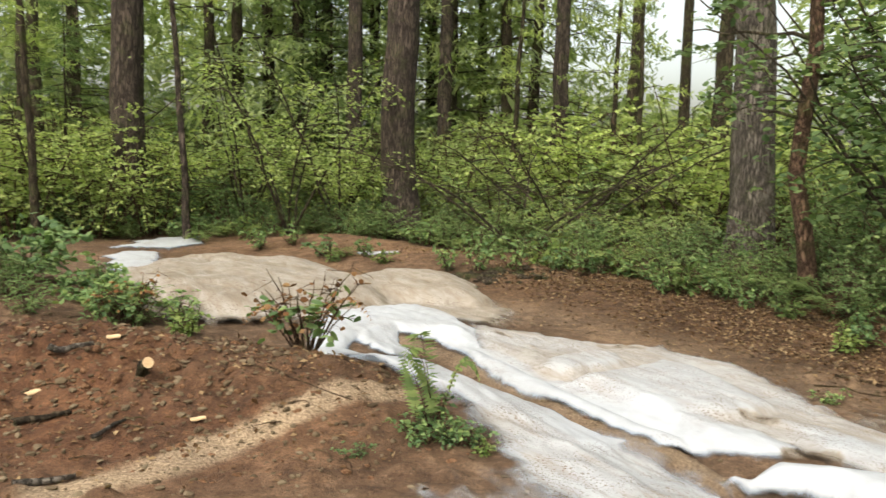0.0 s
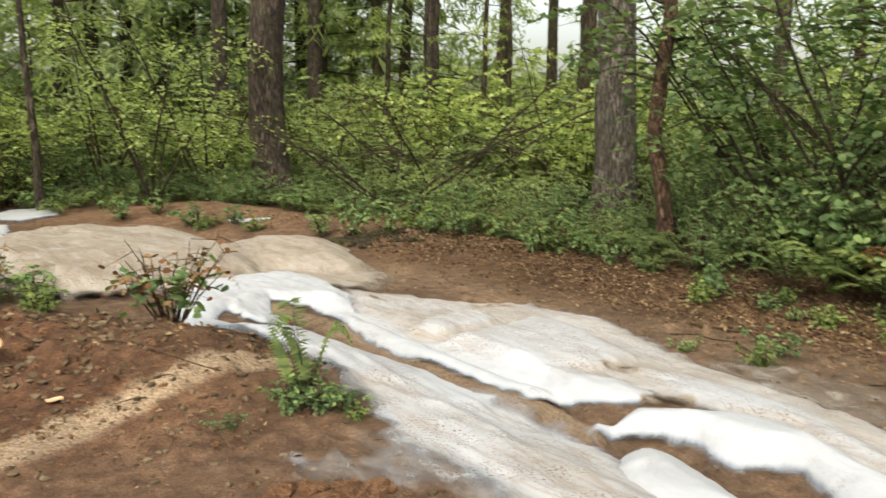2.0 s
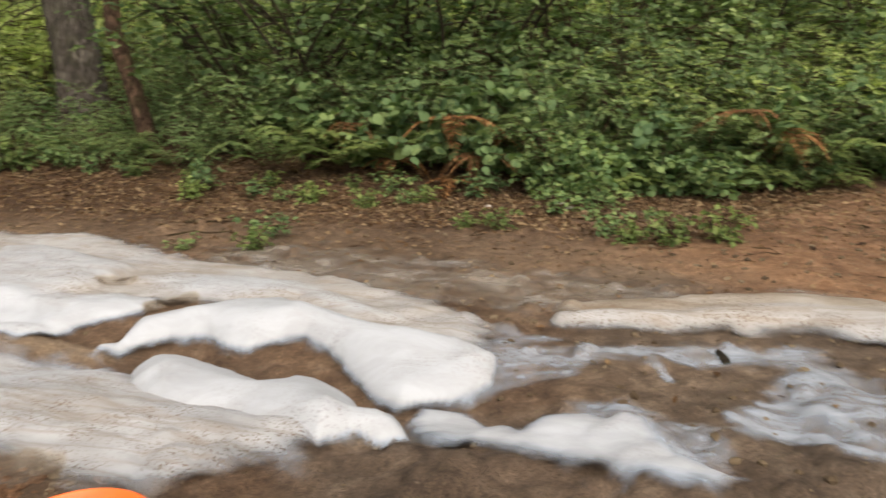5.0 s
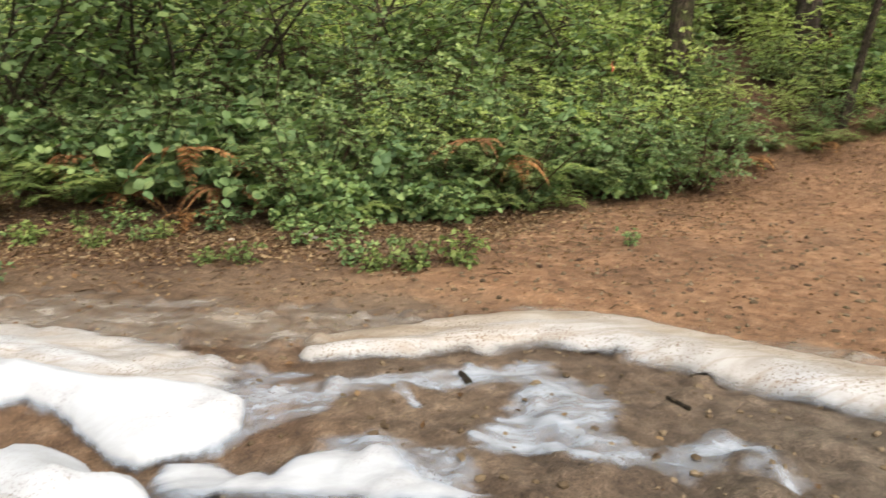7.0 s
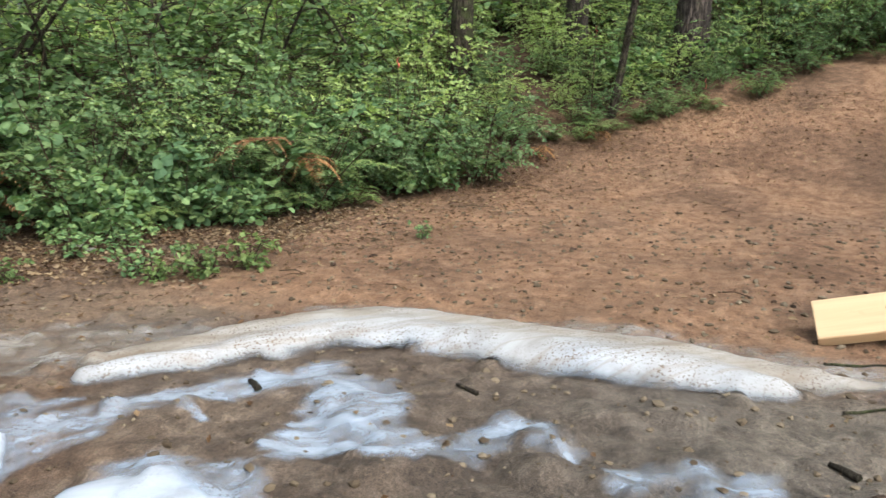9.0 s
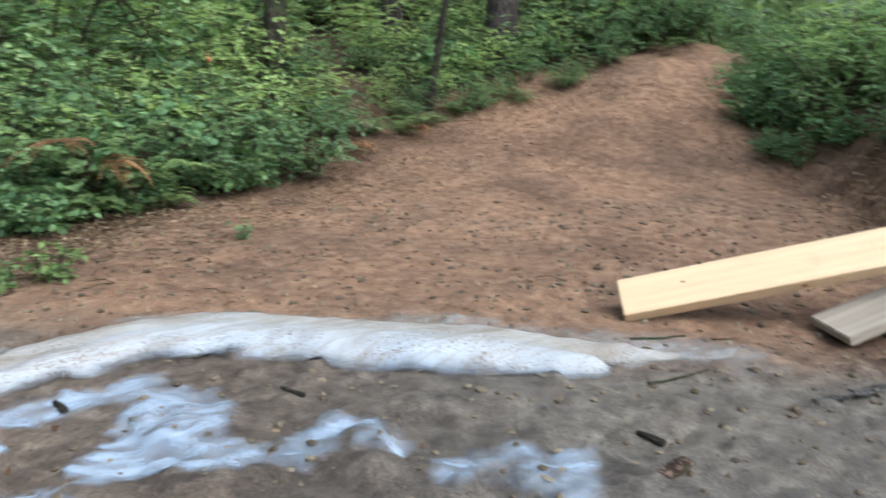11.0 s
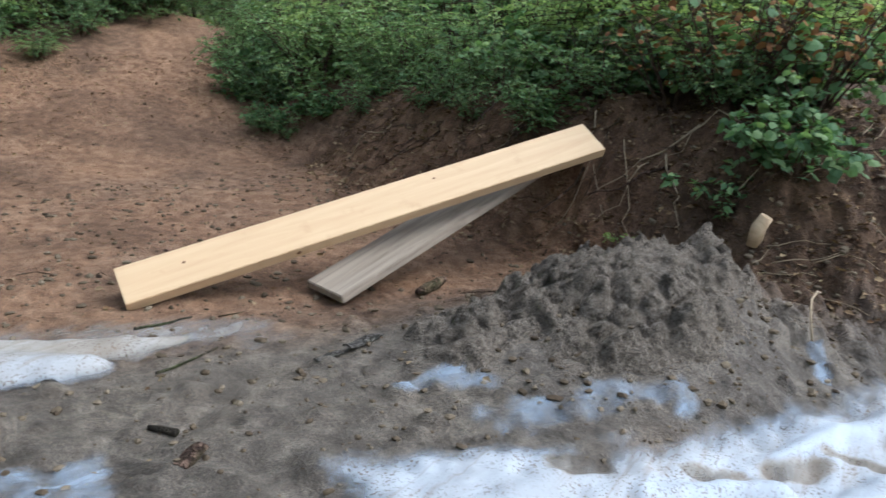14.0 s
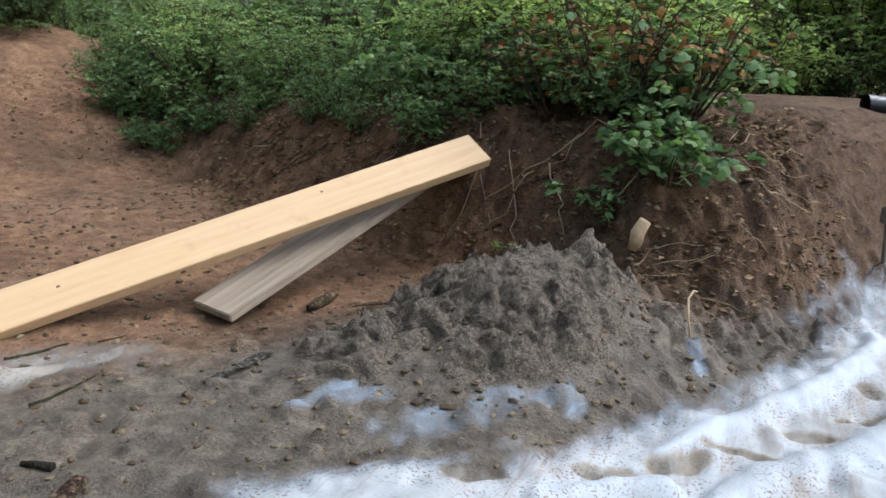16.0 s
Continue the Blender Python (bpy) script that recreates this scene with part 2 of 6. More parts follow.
def foam_material():
    """White froth: thin films let the mud show, dry skin is speckled and creamy, streaked along its flow."""
    m, nt, p = material("foam")
    thick, dirt = attribute(nt, "thick"), attribute(nt, "dirt")
    tc = nt.nodes.new("ShaderNodeTexCoord")
    mp = nt.nodes.new("ShaderNodeMapping")
    spin = nt.nodes.new("ShaderNodeMapping")
    spin.inputs["Rotation"].default_value = (0, 0, radians(57))
    mp.inputs["Scale"].default_value = (0.6, 1.2, 1.0)
    nt.links.new(tc.outputs["Object"], spin.inputs["Vector"])
    nt.links.new(spin.outputs[0], mp.inputs["Vector"])
    n1 = add(nt, "TexNoise", Scale=4.5, Detail=7.0, Roughness=0.62, Distortion=1.0)
    n3 = add(nt, "TexNoise", Scale=5.5, Detail=5.0, Roughness=0.58, Distortion=0.35)
    for n in (n1, n3):
        nt.links.new(mp.outputs[0], n.inputs["Vector"])
    n2, n4 = noise_node(nt, 78, 2, 0.55), noise_node(nt, 3.0, 4, 0.6)
    cream = ramp(nt, n1.outputs["Fac"], [(0.32, (0.18, 0.146, 0.11)), (0.46, (0.252, 0.217, 0.178)), (0.62, (0.325, 0.296, 0.26))])
    white = ramp(nt, n1.outputs["Fac"], [(0.36, (0.325, 0.34, 0.362)), (0.58, (0.385, 0.407, 0.437))])
    film = ramp(nt, thick, [(0.3, (1, 1, 1)), (0.75, (0, 0, 0))])
    veil = mix(nt, film, white, (0.36, 0.42, 0.50))
    c = mix(nt, maths(nt, "MULTIPLY", dirt, maths(nt, "MINIMUM", maths(nt, "MULTIPLY", dirt, 1.7), 1.0)), veil, cream)
    speck = ramp(nt, n2.outputs["Fac"], [(0.565, (0, 0, 0)), (0.625, (1, 1, 1))])
    patchy = ramp(nt, n4.outputs["Fac"], [(0.36, (0, 0, 0)), (0.56, (1, 1, 1))])
    c = mix(nt, maths(nt, "MULTIPLY", maths(nt, "MULTIPLY", speck, patchy), maths(nt, "ADD", maths(nt, "MINIMUM", maths(nt, "MULTIPLY", dirt, 3.2), 0.95), 0.02)), c, (0.13, 0.09, 0.06))
    thin = nt.nodes.new("ShaderNodeMapping")
    thin.inputs["Scale"].default_value = (0.22, 2.2, 1.0)
    nt.links.new(spin.outputs[0], thin.inputs["Vector"])
    n5 = add(nt, "TexNoise", Scale=3.0, Detail=4.0, Roughness=0.55, Distortion=0.3)
    nt.links.new(thin.outputs[0], n5.inputs["Vector"])
    lines = ramp(nt, n5.outputs["Fac"], [(0.47, (0, 0, 0)), (0.51, (1, 1, 1)), (0.55, (0, 0, 0))])
    c = mix(nt, maths(nt, "MULTIPLY", lines, maths(nt, "MINIMUM", maths(nt, "MULTIPLY", dirt, 0.9), 0.4)), c, (0.20, 0.145, 0.095))
    nt.links.new(c, p.inputs["Base Color"])
    p.inputs["Roughness"].default_value = 0.6
    p.inputs["Specular IOR Level"].default_value = 0.25
    streak = maths(nt, "SUBTRACT", n3.outputs["Fac"], 0.5)
    open_ = maths(nt, "SUBTRACT", 1.18, thick)
    a = maths(nt, "ADD", thick, maths(nt, "MULTIPLY", maths(nt, "MULTIPLY", streak, open_), 1.6))
    cover = ramp(nt, a, [(0.05, (0, 0, 0)), (0.92, (1, 1, 1))])
    cover.node.color_ramp.interpolation = "EASE"
    nt.links.new(cover, p.inputs["Alpha"])
    relief(nt, p, maths(nt, "ADD", n3.outputs["Fac"], maths(nt, "MULTIPLY", n2.outputs["Fac"], 0.25)), 0.2, 0.015)
    return m


def leaf_material(name, dark, mid, light, gloss=0.45, through_light=0.35):
    m, nt, p = material(name)
    info = nt.nodes.new("ShaderNodeObjectInfo")
    geo = nt.nodes.new("ShaderNodeNewGeometry")
    isle = ramp(nt, geo.outputs["Random Per Island"], [(0.0, dark), (0.5, mid), (1.0, light)])
    tone = ramp(nt, info.outputs["Random"], [(0.0, (0.78, 0.8, 0.8)), (1.0, (1.2, 1.15, 1.0))])
    c = mix(nt, 1.0, isle, tone, "MULTIPLY")
    c = mix(nt, 0.3, c, ramp(nt, noise_node(nt, 25, 3).outputs["Fac"], [(0.3, (0.6, 0.65, 0.5)), (0.7, (1.2, 1.2, 1.0))]), "MULTIPLY")
    nt.links.new(c, p.inputs["Base Color"])
    p.inputs["Roughness"].default_value = gloss + 0.12
    p.inputs["Specular IOR Level"].default_value = 0.14
    tr = nt.nodes.new("ShaderNodeBsdfTranslucent")
    nt.links.new(mix(nt, 1.0, c, (1.1, 1.2, 0.7), "MULTIPLY"), tr.inputs["Color"])
    sh = add(nt, "MixShader", Fac=through_light)
    nt.links.new(p.outputs[0], sh.inputs[1])
    nt.links.new(tr.outputs[0], sh.inputs[2])
    nt.links.new(sh.outputs[0], nt.nodes["Material Output"].inputs["Surface"])
    return m


def bark_material(name, dark, light, moss=0.2, stretch=0.16, scale=24.0):
    m, nt, p = material(name)
    tc = nt.nodes.new("ShaderNodeTexCoord")
    mp = nt.nodes.new("ShaderNodeMapping")
    mp.inputs["Scale"].default_value = (1, 1, stretch)
    nt.links.new(tc.outputs["Object"], mp.inputs["Vector"])
    v = add(nt, "TexVoronoi", Scale=scale)
    v.feature = "DISTANCE_TO_EDGE"
    n = add(nt, "TexNoise", Scale=scale * 0.7, Detail=8.0, Roughness=0.7, Distortion=0.8)
    nt.links.new(mp.outputs[0], n.inputs["Vector"])
    warp = mix(nt, 0.12, mp.outputs[0], n.outputs["Color"], "ADD")
    nt.links.new(warp, v.inputs["Vector"])
    plates = ramp(nt, v.outputs["Distance"], [(0.0, (0, 0, 0)), (0.22, (1, 1, 1))])
    c = mix(nt, plates, dark, ramp(nt, n.outputs["Fac"], [(0.3, dark), (0.55, light), (0.75, tuple(min(1, 1.4 * k) for k in light))]))
    green = ramp(nt, noise_node(nt, 3.5, 6, 0.65).outputs["Fac"], [(0.5, (0, 0, 0)), (0.68, (1, 1, 1))])
    c = mix(nt, maths(nt, "MULTIPLY", green, moss), c, (0.10, 0.13, 0.035))
    nt.links.new(c, p.inputs["Base Color"])
    p.inputs["Roughness"].default_value = 0.92
    p.inputs["Specular IOR Level"].default_value = 0.15
    relief(nt, p, maths(nt, "ADD", plates, n.outputs["Fac"]), 0.9, 0.03)
    return m


def wood_material(name, dark, light, rough_=0.6):
    m, nt, p = material(name)
    tc = nt.nodes.new("ShaderNodeTexCoord")
    mp = nt.nodes.new("ShaderNodeMapping")
    mp.inputs["Scale"].default_value = (0.5, 4.5, 4.5)
    nt.links.new(tc.outputs["Object"], mp.inputs["Vector"])
    n = add(nt, "TexNoise", Scale=2.2, Detail=8.0, Roughness=0.62, Distortion=1.5)
    nt.links.new(mp.outputs[0], n.inputs["Vector"])
    w = add(nt, "TexWave", Scale=1.1, Distortion=5.0, Detail=3.0)
    w.bands_direction = "Y"
    nt.links.new(mp.outputs[0], w.inputs["Vector"])
    grain = maths(nt, "ADD", maths(nt, "MULTIPLY", n.outputs["Fac"], 0.92), maths(nt, "MULTIPLY", w.outputs["Fac"], 0.08))
    c = ramp(nt, grain, [(0.25, dark), (0.6, light), (0.85, tuple(min(1, k * 1.12) for k in light))])
    stain = ramp(nt, noise_node(nt, 5, 5).outputs["Fac"], [(0.58, (1, 1, 1)), (0.78, (0.62, 0.5, 0.38))])
    c = mix(nt, 0.5, c, stain, "MULTIPLY")
    nt.links.new(c, p.inputs["Base Color"])
    p.inputs["Roughness"].default_value = rough_
    relief(nt, p, grain, 0.25, 0.004)
    return m


def plain_material(name, colour, roughness=0.5, metal=0.0, grain=30.0, vary=0.25):
    m, nt, p = material(name)
    n = noise_node(nt, grain, 5)
    lo, hi = tuple(k * (1 - vary) for k in colour), tuple(min(1, k * (1 + vary)) for k in colour)
    nt.links.new(ramp(nt, n.outputs["Fac"], [(0.3, lo), (0.7, hi)]), p.inputs["Base Color"])
    p.inputs["Roughness"].default_value, p.inputs["Metallic"].default_value = roughness, metal
    relief(nt, p, n.outputs["Fac"], 0.15, 0.003)
    return m


SOIL, FOAM = soil_material(), foam_material()
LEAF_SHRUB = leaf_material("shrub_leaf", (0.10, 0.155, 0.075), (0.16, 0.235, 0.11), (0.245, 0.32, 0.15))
# paler leaf: sunlight in the wood put into the colour
LEAF_BRIGHT = leaf_material("sun_tinted_leaf", (0.25, 0.33, 0.14), (0.355, 0.44, 0.19), (0.46, 0.53, 0.25), 0.5, 0.5)
# maple leaf darkened: shade of the overhang put into its colour
LEAF_MAPLE_SHADED = leaf_material("shaded_maple_leaf", (0.07, 0.115, 0.055), (0.12, 0.185, 0.085), (0.20, 0.275, 0.12), 0.5, 0.35)
LEAF_BRAMBLE = leaf_material("bramble_leaf", (0.09, 0.155, 0.078), (0.15, 0.235, 0.11), (0.25, 0.335, 0.15), 0.45, 0.35)
LEAF_FERN = leaf_material("fern_leaf", (0.10, 0.155, 0.06), (0.17, 0.235, 0.09), (0.26, 0.32, 0.13), 0.45, 0.4)
LEAF_DEAD = leaf_material("dead_frond", (0.12, 0.055, 0.026), (0.215, 0.105, 0.05), (0.33, 0.20, 0.105), 0.85, 0.2)
LEAF_NEEDLE = leaf_material("needle_leaf", (0.20, 0.26, 0.12), (0.31, 0.385, 0.17), (0.42, 0.49, 0.22), 0.6, 0.5)
# needles of the far trees, haze put into their colour by lifting it
LEAF_HAZED = leaf_material("hazed_needle_leaf", (0.22, 0.28, 0.16), (0.33, 0.40, 0.22), (0.44, 0.51, 0.29), 0.7, 0.5)
LEAF_LITTER = leaf_material("litter_leaf", (0.07, 0.038, 0.02), (0.14, 0.08, 0.045), (0.33, 0.235, 0.15), 0.85, 0.1)
CRUMB = leaf_material("crumb", (0.075, 0.052, 0.035), (0.13, 0.094, 0.064), (0.21, 0.16, 0.115), 0.95, 0.02)


def crumbly_material(name, dark, mid, light):
    m, nt, p = material(name)
    geo = nt.nodes.new("ShaderNodeNewGeometry")
    n, grit = noise_node(nt, 45, 6, 0.7), noise_node(nt, 170, 3, 0.6)
    c = ramp(nt, n.outputs["Fac"], [(0.3, dark), (0.5, mid), (0.72, light)])
    c = mix(nt, 0.8, c, ramp(nt, grit.outputs["Fac"], [(0.34, (0.4, 0.4, 0.4)), (0.5, (1, 1, 1)), (0.66, (1.5, 1.48, 1.45))]), "MULTIPLY")
    c = mix(nt, 0.7, c, ramp(nt, geo.outputs["Random Per Island"], [(0, (0.8, 0.8, 0.8)), (1, (1.15, 1.15, 1.15))]), "MULTIPLY")
    nt.links.new(c, p.inputs["Base Color"])
    p.inputs["Roughness"].default_value = 0.95
    p.inputs["Specular IOR Level"].default_value = 0.2
    relief(nt, p, maths(nt, "ADD", n.outputs["Fac"], maths(nt, "MULTIPLY", grit.outputs["Fac"], 0.4)), 1.0, 0.04)
    return m


SPOIL = crumbly_material("spoil_clod", (0.09, 0.045, 0.024), (0.20, 0.105, 0.055), (0.33, 0.19, 0.11))
MUD = crumbly_material("mud_clod", (0.085, 0.066, 0.048), (0.19, 0.152, 0.115), (0.32, 0.265, 0.21))
BARK_FIR = bark_material("fir_bark", (0.03, 0.024, 0.02), (0.14, 0.108, 0.088), 0.3)
BARK_GREY = bark_material("grey_bark", (0.045, 0.038, 0.032), (0.20, 0.175, 0.148), 0.2)
BARK_DARK = bark_material("dark_bark", (0.03, 0.024, 0.016), (0.115, 0.09, 0.062), 0.55)
BARK_RED = bark_material("red_bark", (0.05, 0.03, 0.02), (0.20, 0.125, 0.085), 0.35, 0.35, 22)
TWIG = bark_material("twig_bark", (0.05, 0.03, 0.018), (0.17, 0.11, 0.07), 0.35, 0.5, 40)

# ---------------------------------------------------------------- mesh helpers
def mesh_of(name, verts, faces, mat, smooth=True, attributes=None):
    me = bpy.data.meshes.new(name)
    verts = np.asarray(verts, np.float32).reshape(-1, 3)
    if isinstance(faces, np.ndarray):
        n, k = faces.shape
        me.vertices.add(len(verts))
        me.vertices.foreach_set("co", verts.ravel())
        me.loops.add(n * k)
        me.loops.foreach_set("vertex_index", faces.astype(np.int32).ravel())
        me.polygons.add(n)
        me.polygons.foreach_set("loop_start", np.arange(0, n * k, k, dtype=np.int32))
        me.update(calc_edges=True)
        me.validate()
    else:
        me.from_pydata(verts.tolist(), [], faces)
    me.polygons.foreach_set("use_smooth", np.full(len(me.polygons), smooth))
    for key, values in (attributes or {}).items():
        at = me.attributes.new(key, "FLOAT", "POINT")
        at.data.foreach_set("value", np.asarray(values, np.float32).ravel())
    me.materials.append(mat)
    me.update()
    return me


def part(name, me, parent=None, label=""):
    ob = new(name, me)
    if parent is not None:
        ob.parent = parent
    if name in ("branchwork", "foliage", "crown", "frond", "stalk"):
        tagged(ob, kind="stuff")
    return tagged(ob, label)


def thing(name, label, category, x=0.0, y=0.0, z=0.0, group="", kind=""):
    ob = new(name)
    ob.empty_display_size = 0.1
    ob.location = (x, y, z)
    return tagged(ob, label, category, group, kind)


def tubes(paths, sides=5):
    """Verts and faces of round tapered rods; paths: (points, radii)."""
    vs, fs, base = [], [], 0
    ang = np.linspace(0, 2 * np.pi, sides, endpoint=False)
    for pts, radii in paths:
        pts, radii = np.asarray(pts, float), np.asarray(radii, float)
        tang = np.gradient(pts, axis=0)
        tang /= np.linalg.norm(tang, axis=1, keepdims=True) + 1e-9
        ref = np.where(np.abs(tang[:, 2:3]) > 0.9, [[1.0, 0, 0]], [[0, 0, 1.0]])
        a = np.cross(tang, ref)
        a /= np.linalg.norm(a, axis=1, keepdims=True) + 1e-9
        b = np.cross(tang, a)
        ring = pts[:, None] + radii[:, None, None] * (np.cos(ang)[None, :, None] * a[:, None] + np.sin(ang)[None, :, None] * b[:, None])
        vs.append(ring.reshape(-1, 3))
        n = len(pts)
        i, j = np.meshgrid(np.arange(n - 1), np.arange(sides), indexing="ij")
        k = (j + 1) % sides
        fs.append(np.stack([i * sides + j, i * sides + k, (i + 1) * sides + k, (i + 1) * sides + j], -1).reshape(-1, 4) + base)
        base += n * sides
    return np.concatenate(vs), np.concatenate(fs)


OVATE = (np.array([(0, 0, 0), (-0.31, 0.44, 0.08), (0, 1, -0.08), (0.31, 0.44, 0.08)]), np.array([(0, 2, 1), (0, 3, 2)]))
SLIVER = (np.array([(0, 0, 0), (-0.11, 0.4, 0.02), (0, 1, -0.06), (0.11, 0.4, 0.02)]), np.array([(0, 3, 1), (1, 3, 2)]))
def feather(pairs, reach, width):
    """A twig's spray: slim leaflets in pairs along a drooping line."""
    v, f = [], []
    for k in range(pairs):
        q = k / (pairs - 1)
        for side in (-1, 1):
            ln = reach * (1.05 - 0.75 * q) * (0.55 + 0.9 * min(q * 3, 0.5))
            n = len(v)
            v += [(0, 0.8 * q, -0.08 * q * q), (side * ln * 0.8, 0.8 * q + 0.45 * ln + width, -0.08 * q - 0.10 * ln), (side * ln, 0.8 * q + 0.55 * ln, -0.08 * q - 0.16 * ln), (side * 0.01, 0.8 * q + 1.6 * width, -0.08 * q)]
            f += [(n, n + 2, n + 1), (n, n + 1, n + 3)]
    return np.array(v), np.array(f)


SPRAY = feather(3, 0.42, 0.055)
LOBED = (
    np.array([(0, 0.40, 0.05), (0, 0, 0), (-0.44, 0.22, -0.04), (-0.36, 0.70, -0.03), (0, 1.0, -0.10), (0.36, 0.70, -0.03), (0.44, 0.22, -0.04)]),
    np.array([(0, a, a + 1) for a in range(1, 6)] + [(0, 6, 1)]),
)


def foliage(shape, pos, fwd, up, size):
    """A batch of leaves: verts and faces. fwd and up need not be unit or square."""
    tv, tf = shape
    pos, fwd, up = (np.asarray(v, float).reshape(-1, 3) for v in (pos, fwd, up))
    size = np.asarray(size, float).reshape(-1, 1, 1)
    fwd = fwd / (np.linalg.norm(fwd, axis=1, keepdims=True) + 1e-9)
    side = np.cross(fwd, up)
    side /= np.linalg.norm(side, axis=1, keepdims=True) + 1e-9
    nrm = np.cross(side, fwd)
    v = pos[:, None] + size * (tv[None, :, 0:1] * side[:, None] + tv[None, :, 1:2] * fwd[:, None] + tv[None, :, 2:3] * nrm[:, None])
    f = tf[None] + (np.arange(len(pos)) * len(tv))[:, None, None]
    return v.reshape(-1, 3), f.reshape(-1, tf.shape[1])


def bent(start, way, length, sag, steps=6, wander=0.0, r=rng):
    """Points along a stem that sets out in a direction and sags or wanders."""
    s = np.linspace(0, 1, steps)[:, None]
    p = np.asarray(start)[None] + np.asarray(way)[None] * length * s - np.array([[0, 0, 1.0]]) * sag * length * s**2
    if wander:
        p[1:] += np.cumsum(r.normal(0, wander * length / steps, (steps - 1, 3)), 0)
    return p


def shrub_meshes(seed, height, spread, stems, twigs, leaves, leaf, shape, mat, droop=0.35, low=0.15):
    """A bush: arching stems, side twigs, leaves in rows along them."""
    r = np.random.default_rng(seed)
    rods, pos, fwd, up, size = [], [], [], [], []
    for _ in range(stems):
        a, lean = r.uniform(0, 2 * np.pi), r.uniform(0.1, 1.0) * spread
        way = np.array([np.cos(a) * lean, np.sin(a) * lean, 1.0])
        length = height * r.uniform(0.65, 1.05)
        root = np.array([np.cos(a), np.sin(a), 0]) * r.uniform(0, 0.12) * height
        pts = bent(root, way, length, droop * lean, 7, 0.12, r)
        rods.append((pts, np.linspace(0.010, 0.003, 7) * (0.6 + height * 0.45)))
        for k in range(twigs):
            s = r.uniform(low, 1.0)
            at = np.array([np.interp(s, np.linspace(0, 1, 7), pts[:, c]) for c in range(3)])
            b = r.uniform(0, 2 * np.pi)
            tw = np.array([np.cos(b), np.sin(b), r.uniform(-0.1, 0.7)])
            tl = height * r.uniform(0.12, 0.32)
            tp = bent(at, tw, tl, 0.45, 5, 0.08, r)
            rods.append((tp[::4], np.linspace(0.004, 0.0015, 2) * (0.7 + height * 0.3)))
            for q in np.linspace(0.2, 1.0, leaves):
                c = np.array([np.interp(q, np.linspace(0, 1, 5), tp[:, m]) for m in range(3)])
                side = np.cross(tw, (0, 0, 1.0)) * r.choice((-1, 1))
                pos.append(c)
                fwd.append(tw * r.uniform(0.1, 0.8) + side * r.uniform(0.3, 1.0) + np.array([0, 0, r.uniform(-0.7, 0.25)]))
                up.append(np.array([r.normal(0, 0.75), r.normal(0, 0.75), 1.0]))
                size.append(leaf * r.uniform(0.55, 1.2))
    lv, lf = foliage(shape, pos, fwd, up, size)
    sv, sf = tubes(rods, 3)
    return mesh_of("branchwork", sv, sf, TWIG), mesh_of("foliage", lv, lf, mat, False)


def fern_meshes(seed, fronds, length, mat, rise=1.0, drop=0.0, spread=1.0):
    r = np.random.default_rng(seed)
    rods, pos, fwd, up, size = [], [], [], [], []
    for k in range(fronds):
        a = 2 * np.pi * k / fronds + r.normal(0, 0.3)
        lift = r.uniform(0.8, 1.5) * rise
        n, ln = 26, length * r.uniform(0.7, 1.1)
        s = np.linspace(0, 1, n)
        out = spread * ln * s * (1.0 - 0.12 * s)
        z = ln * (lift * s - (lift + 0.15) * 0.75 * s**2 - drop * s**2)
        c, sn = np.cos(a + 0.35 * s * r.normal()), np.sin(a + 0.25 * s * r.normal())
        pts = np.stack([out * c, out * sn, z], 1)
        rods.append((pts[::3], np.linspace(0.004, 0.0012, len(pts[::3]))))
        tang = np.gradient(pts, axis=0)
        tang /= np.linalg.norm(tang, axis=1, keepdims=True)
        side = np.cross(tang, (0, 0, 1.0))
        side /= np.linalg.norm(side, axis=1, keepdims=True) + 1e-9
        width = 0.15 * ln * np.sin(np.pi * np.clip(0.12 + 0.88 * s, 0, 1)) ** 0.7 + 0.006
        for sg in (-1, 1):
            for q in range(3, n):
                pos.append(pts[q])
                fwd.append(sg * side[q] + 0.28 * tang[q] + np.array([0, 0, r.uniform(-0.25, 0.05)]))
                up.append(np.array([r.normal(0, 0.12), r.normal(0, 0.12), 1.0]))
                size.append(width[q] * r.uniform(0.85, 1.1))
    lv, lf = foliage((SLIVER[0] * np.array([1.5, 1, 1]), SLIVER[1]), pos, fwd, up, size)
    sv, sf = tubes(rods, 3)
    return mesh_of("stalk", sv, sf, TWIG), mesh_of("frond", lv, lf, mat, False)


def bough_leaves(r, at, way, length, count, size, pos, fwd, up, sz):
    """Flat feathery spray of needles along one bough."""
    pts = bent(at, way, length, r.uniform(0.25, 0.55), 6, 0.05, r)
    side = np.cross(way, (0, 0, 1.0))
    side /= np.linalg.norm(side) + 1e-9
    for _ in range(count):
        s = r.uniform(0.12, 1) ** 0.8
        c = np.array([np.interp(s, np.linspace(0, 1, 6), pts[:, m]) for m in range(3)])
        w = r.uniform(-1, 1) * 0.33 * length * (1.05 - s)
        c = c + side * w - np.array([0, 0, abs(w) * 0.25])
        pos.append(c)
        fwd.append(way * 0.9 + side * np.sign(w) * r.uniform(0.2, 1.0) + np.array([0, 0, r.uniform(-0.5, 0.05)]))
        up.append(np.array([r.normal(0, 0.8), r.normal(0, 0.8), 1.0]))
        sz.append(size * r.uniform(0.6, 1.3))
    return pts


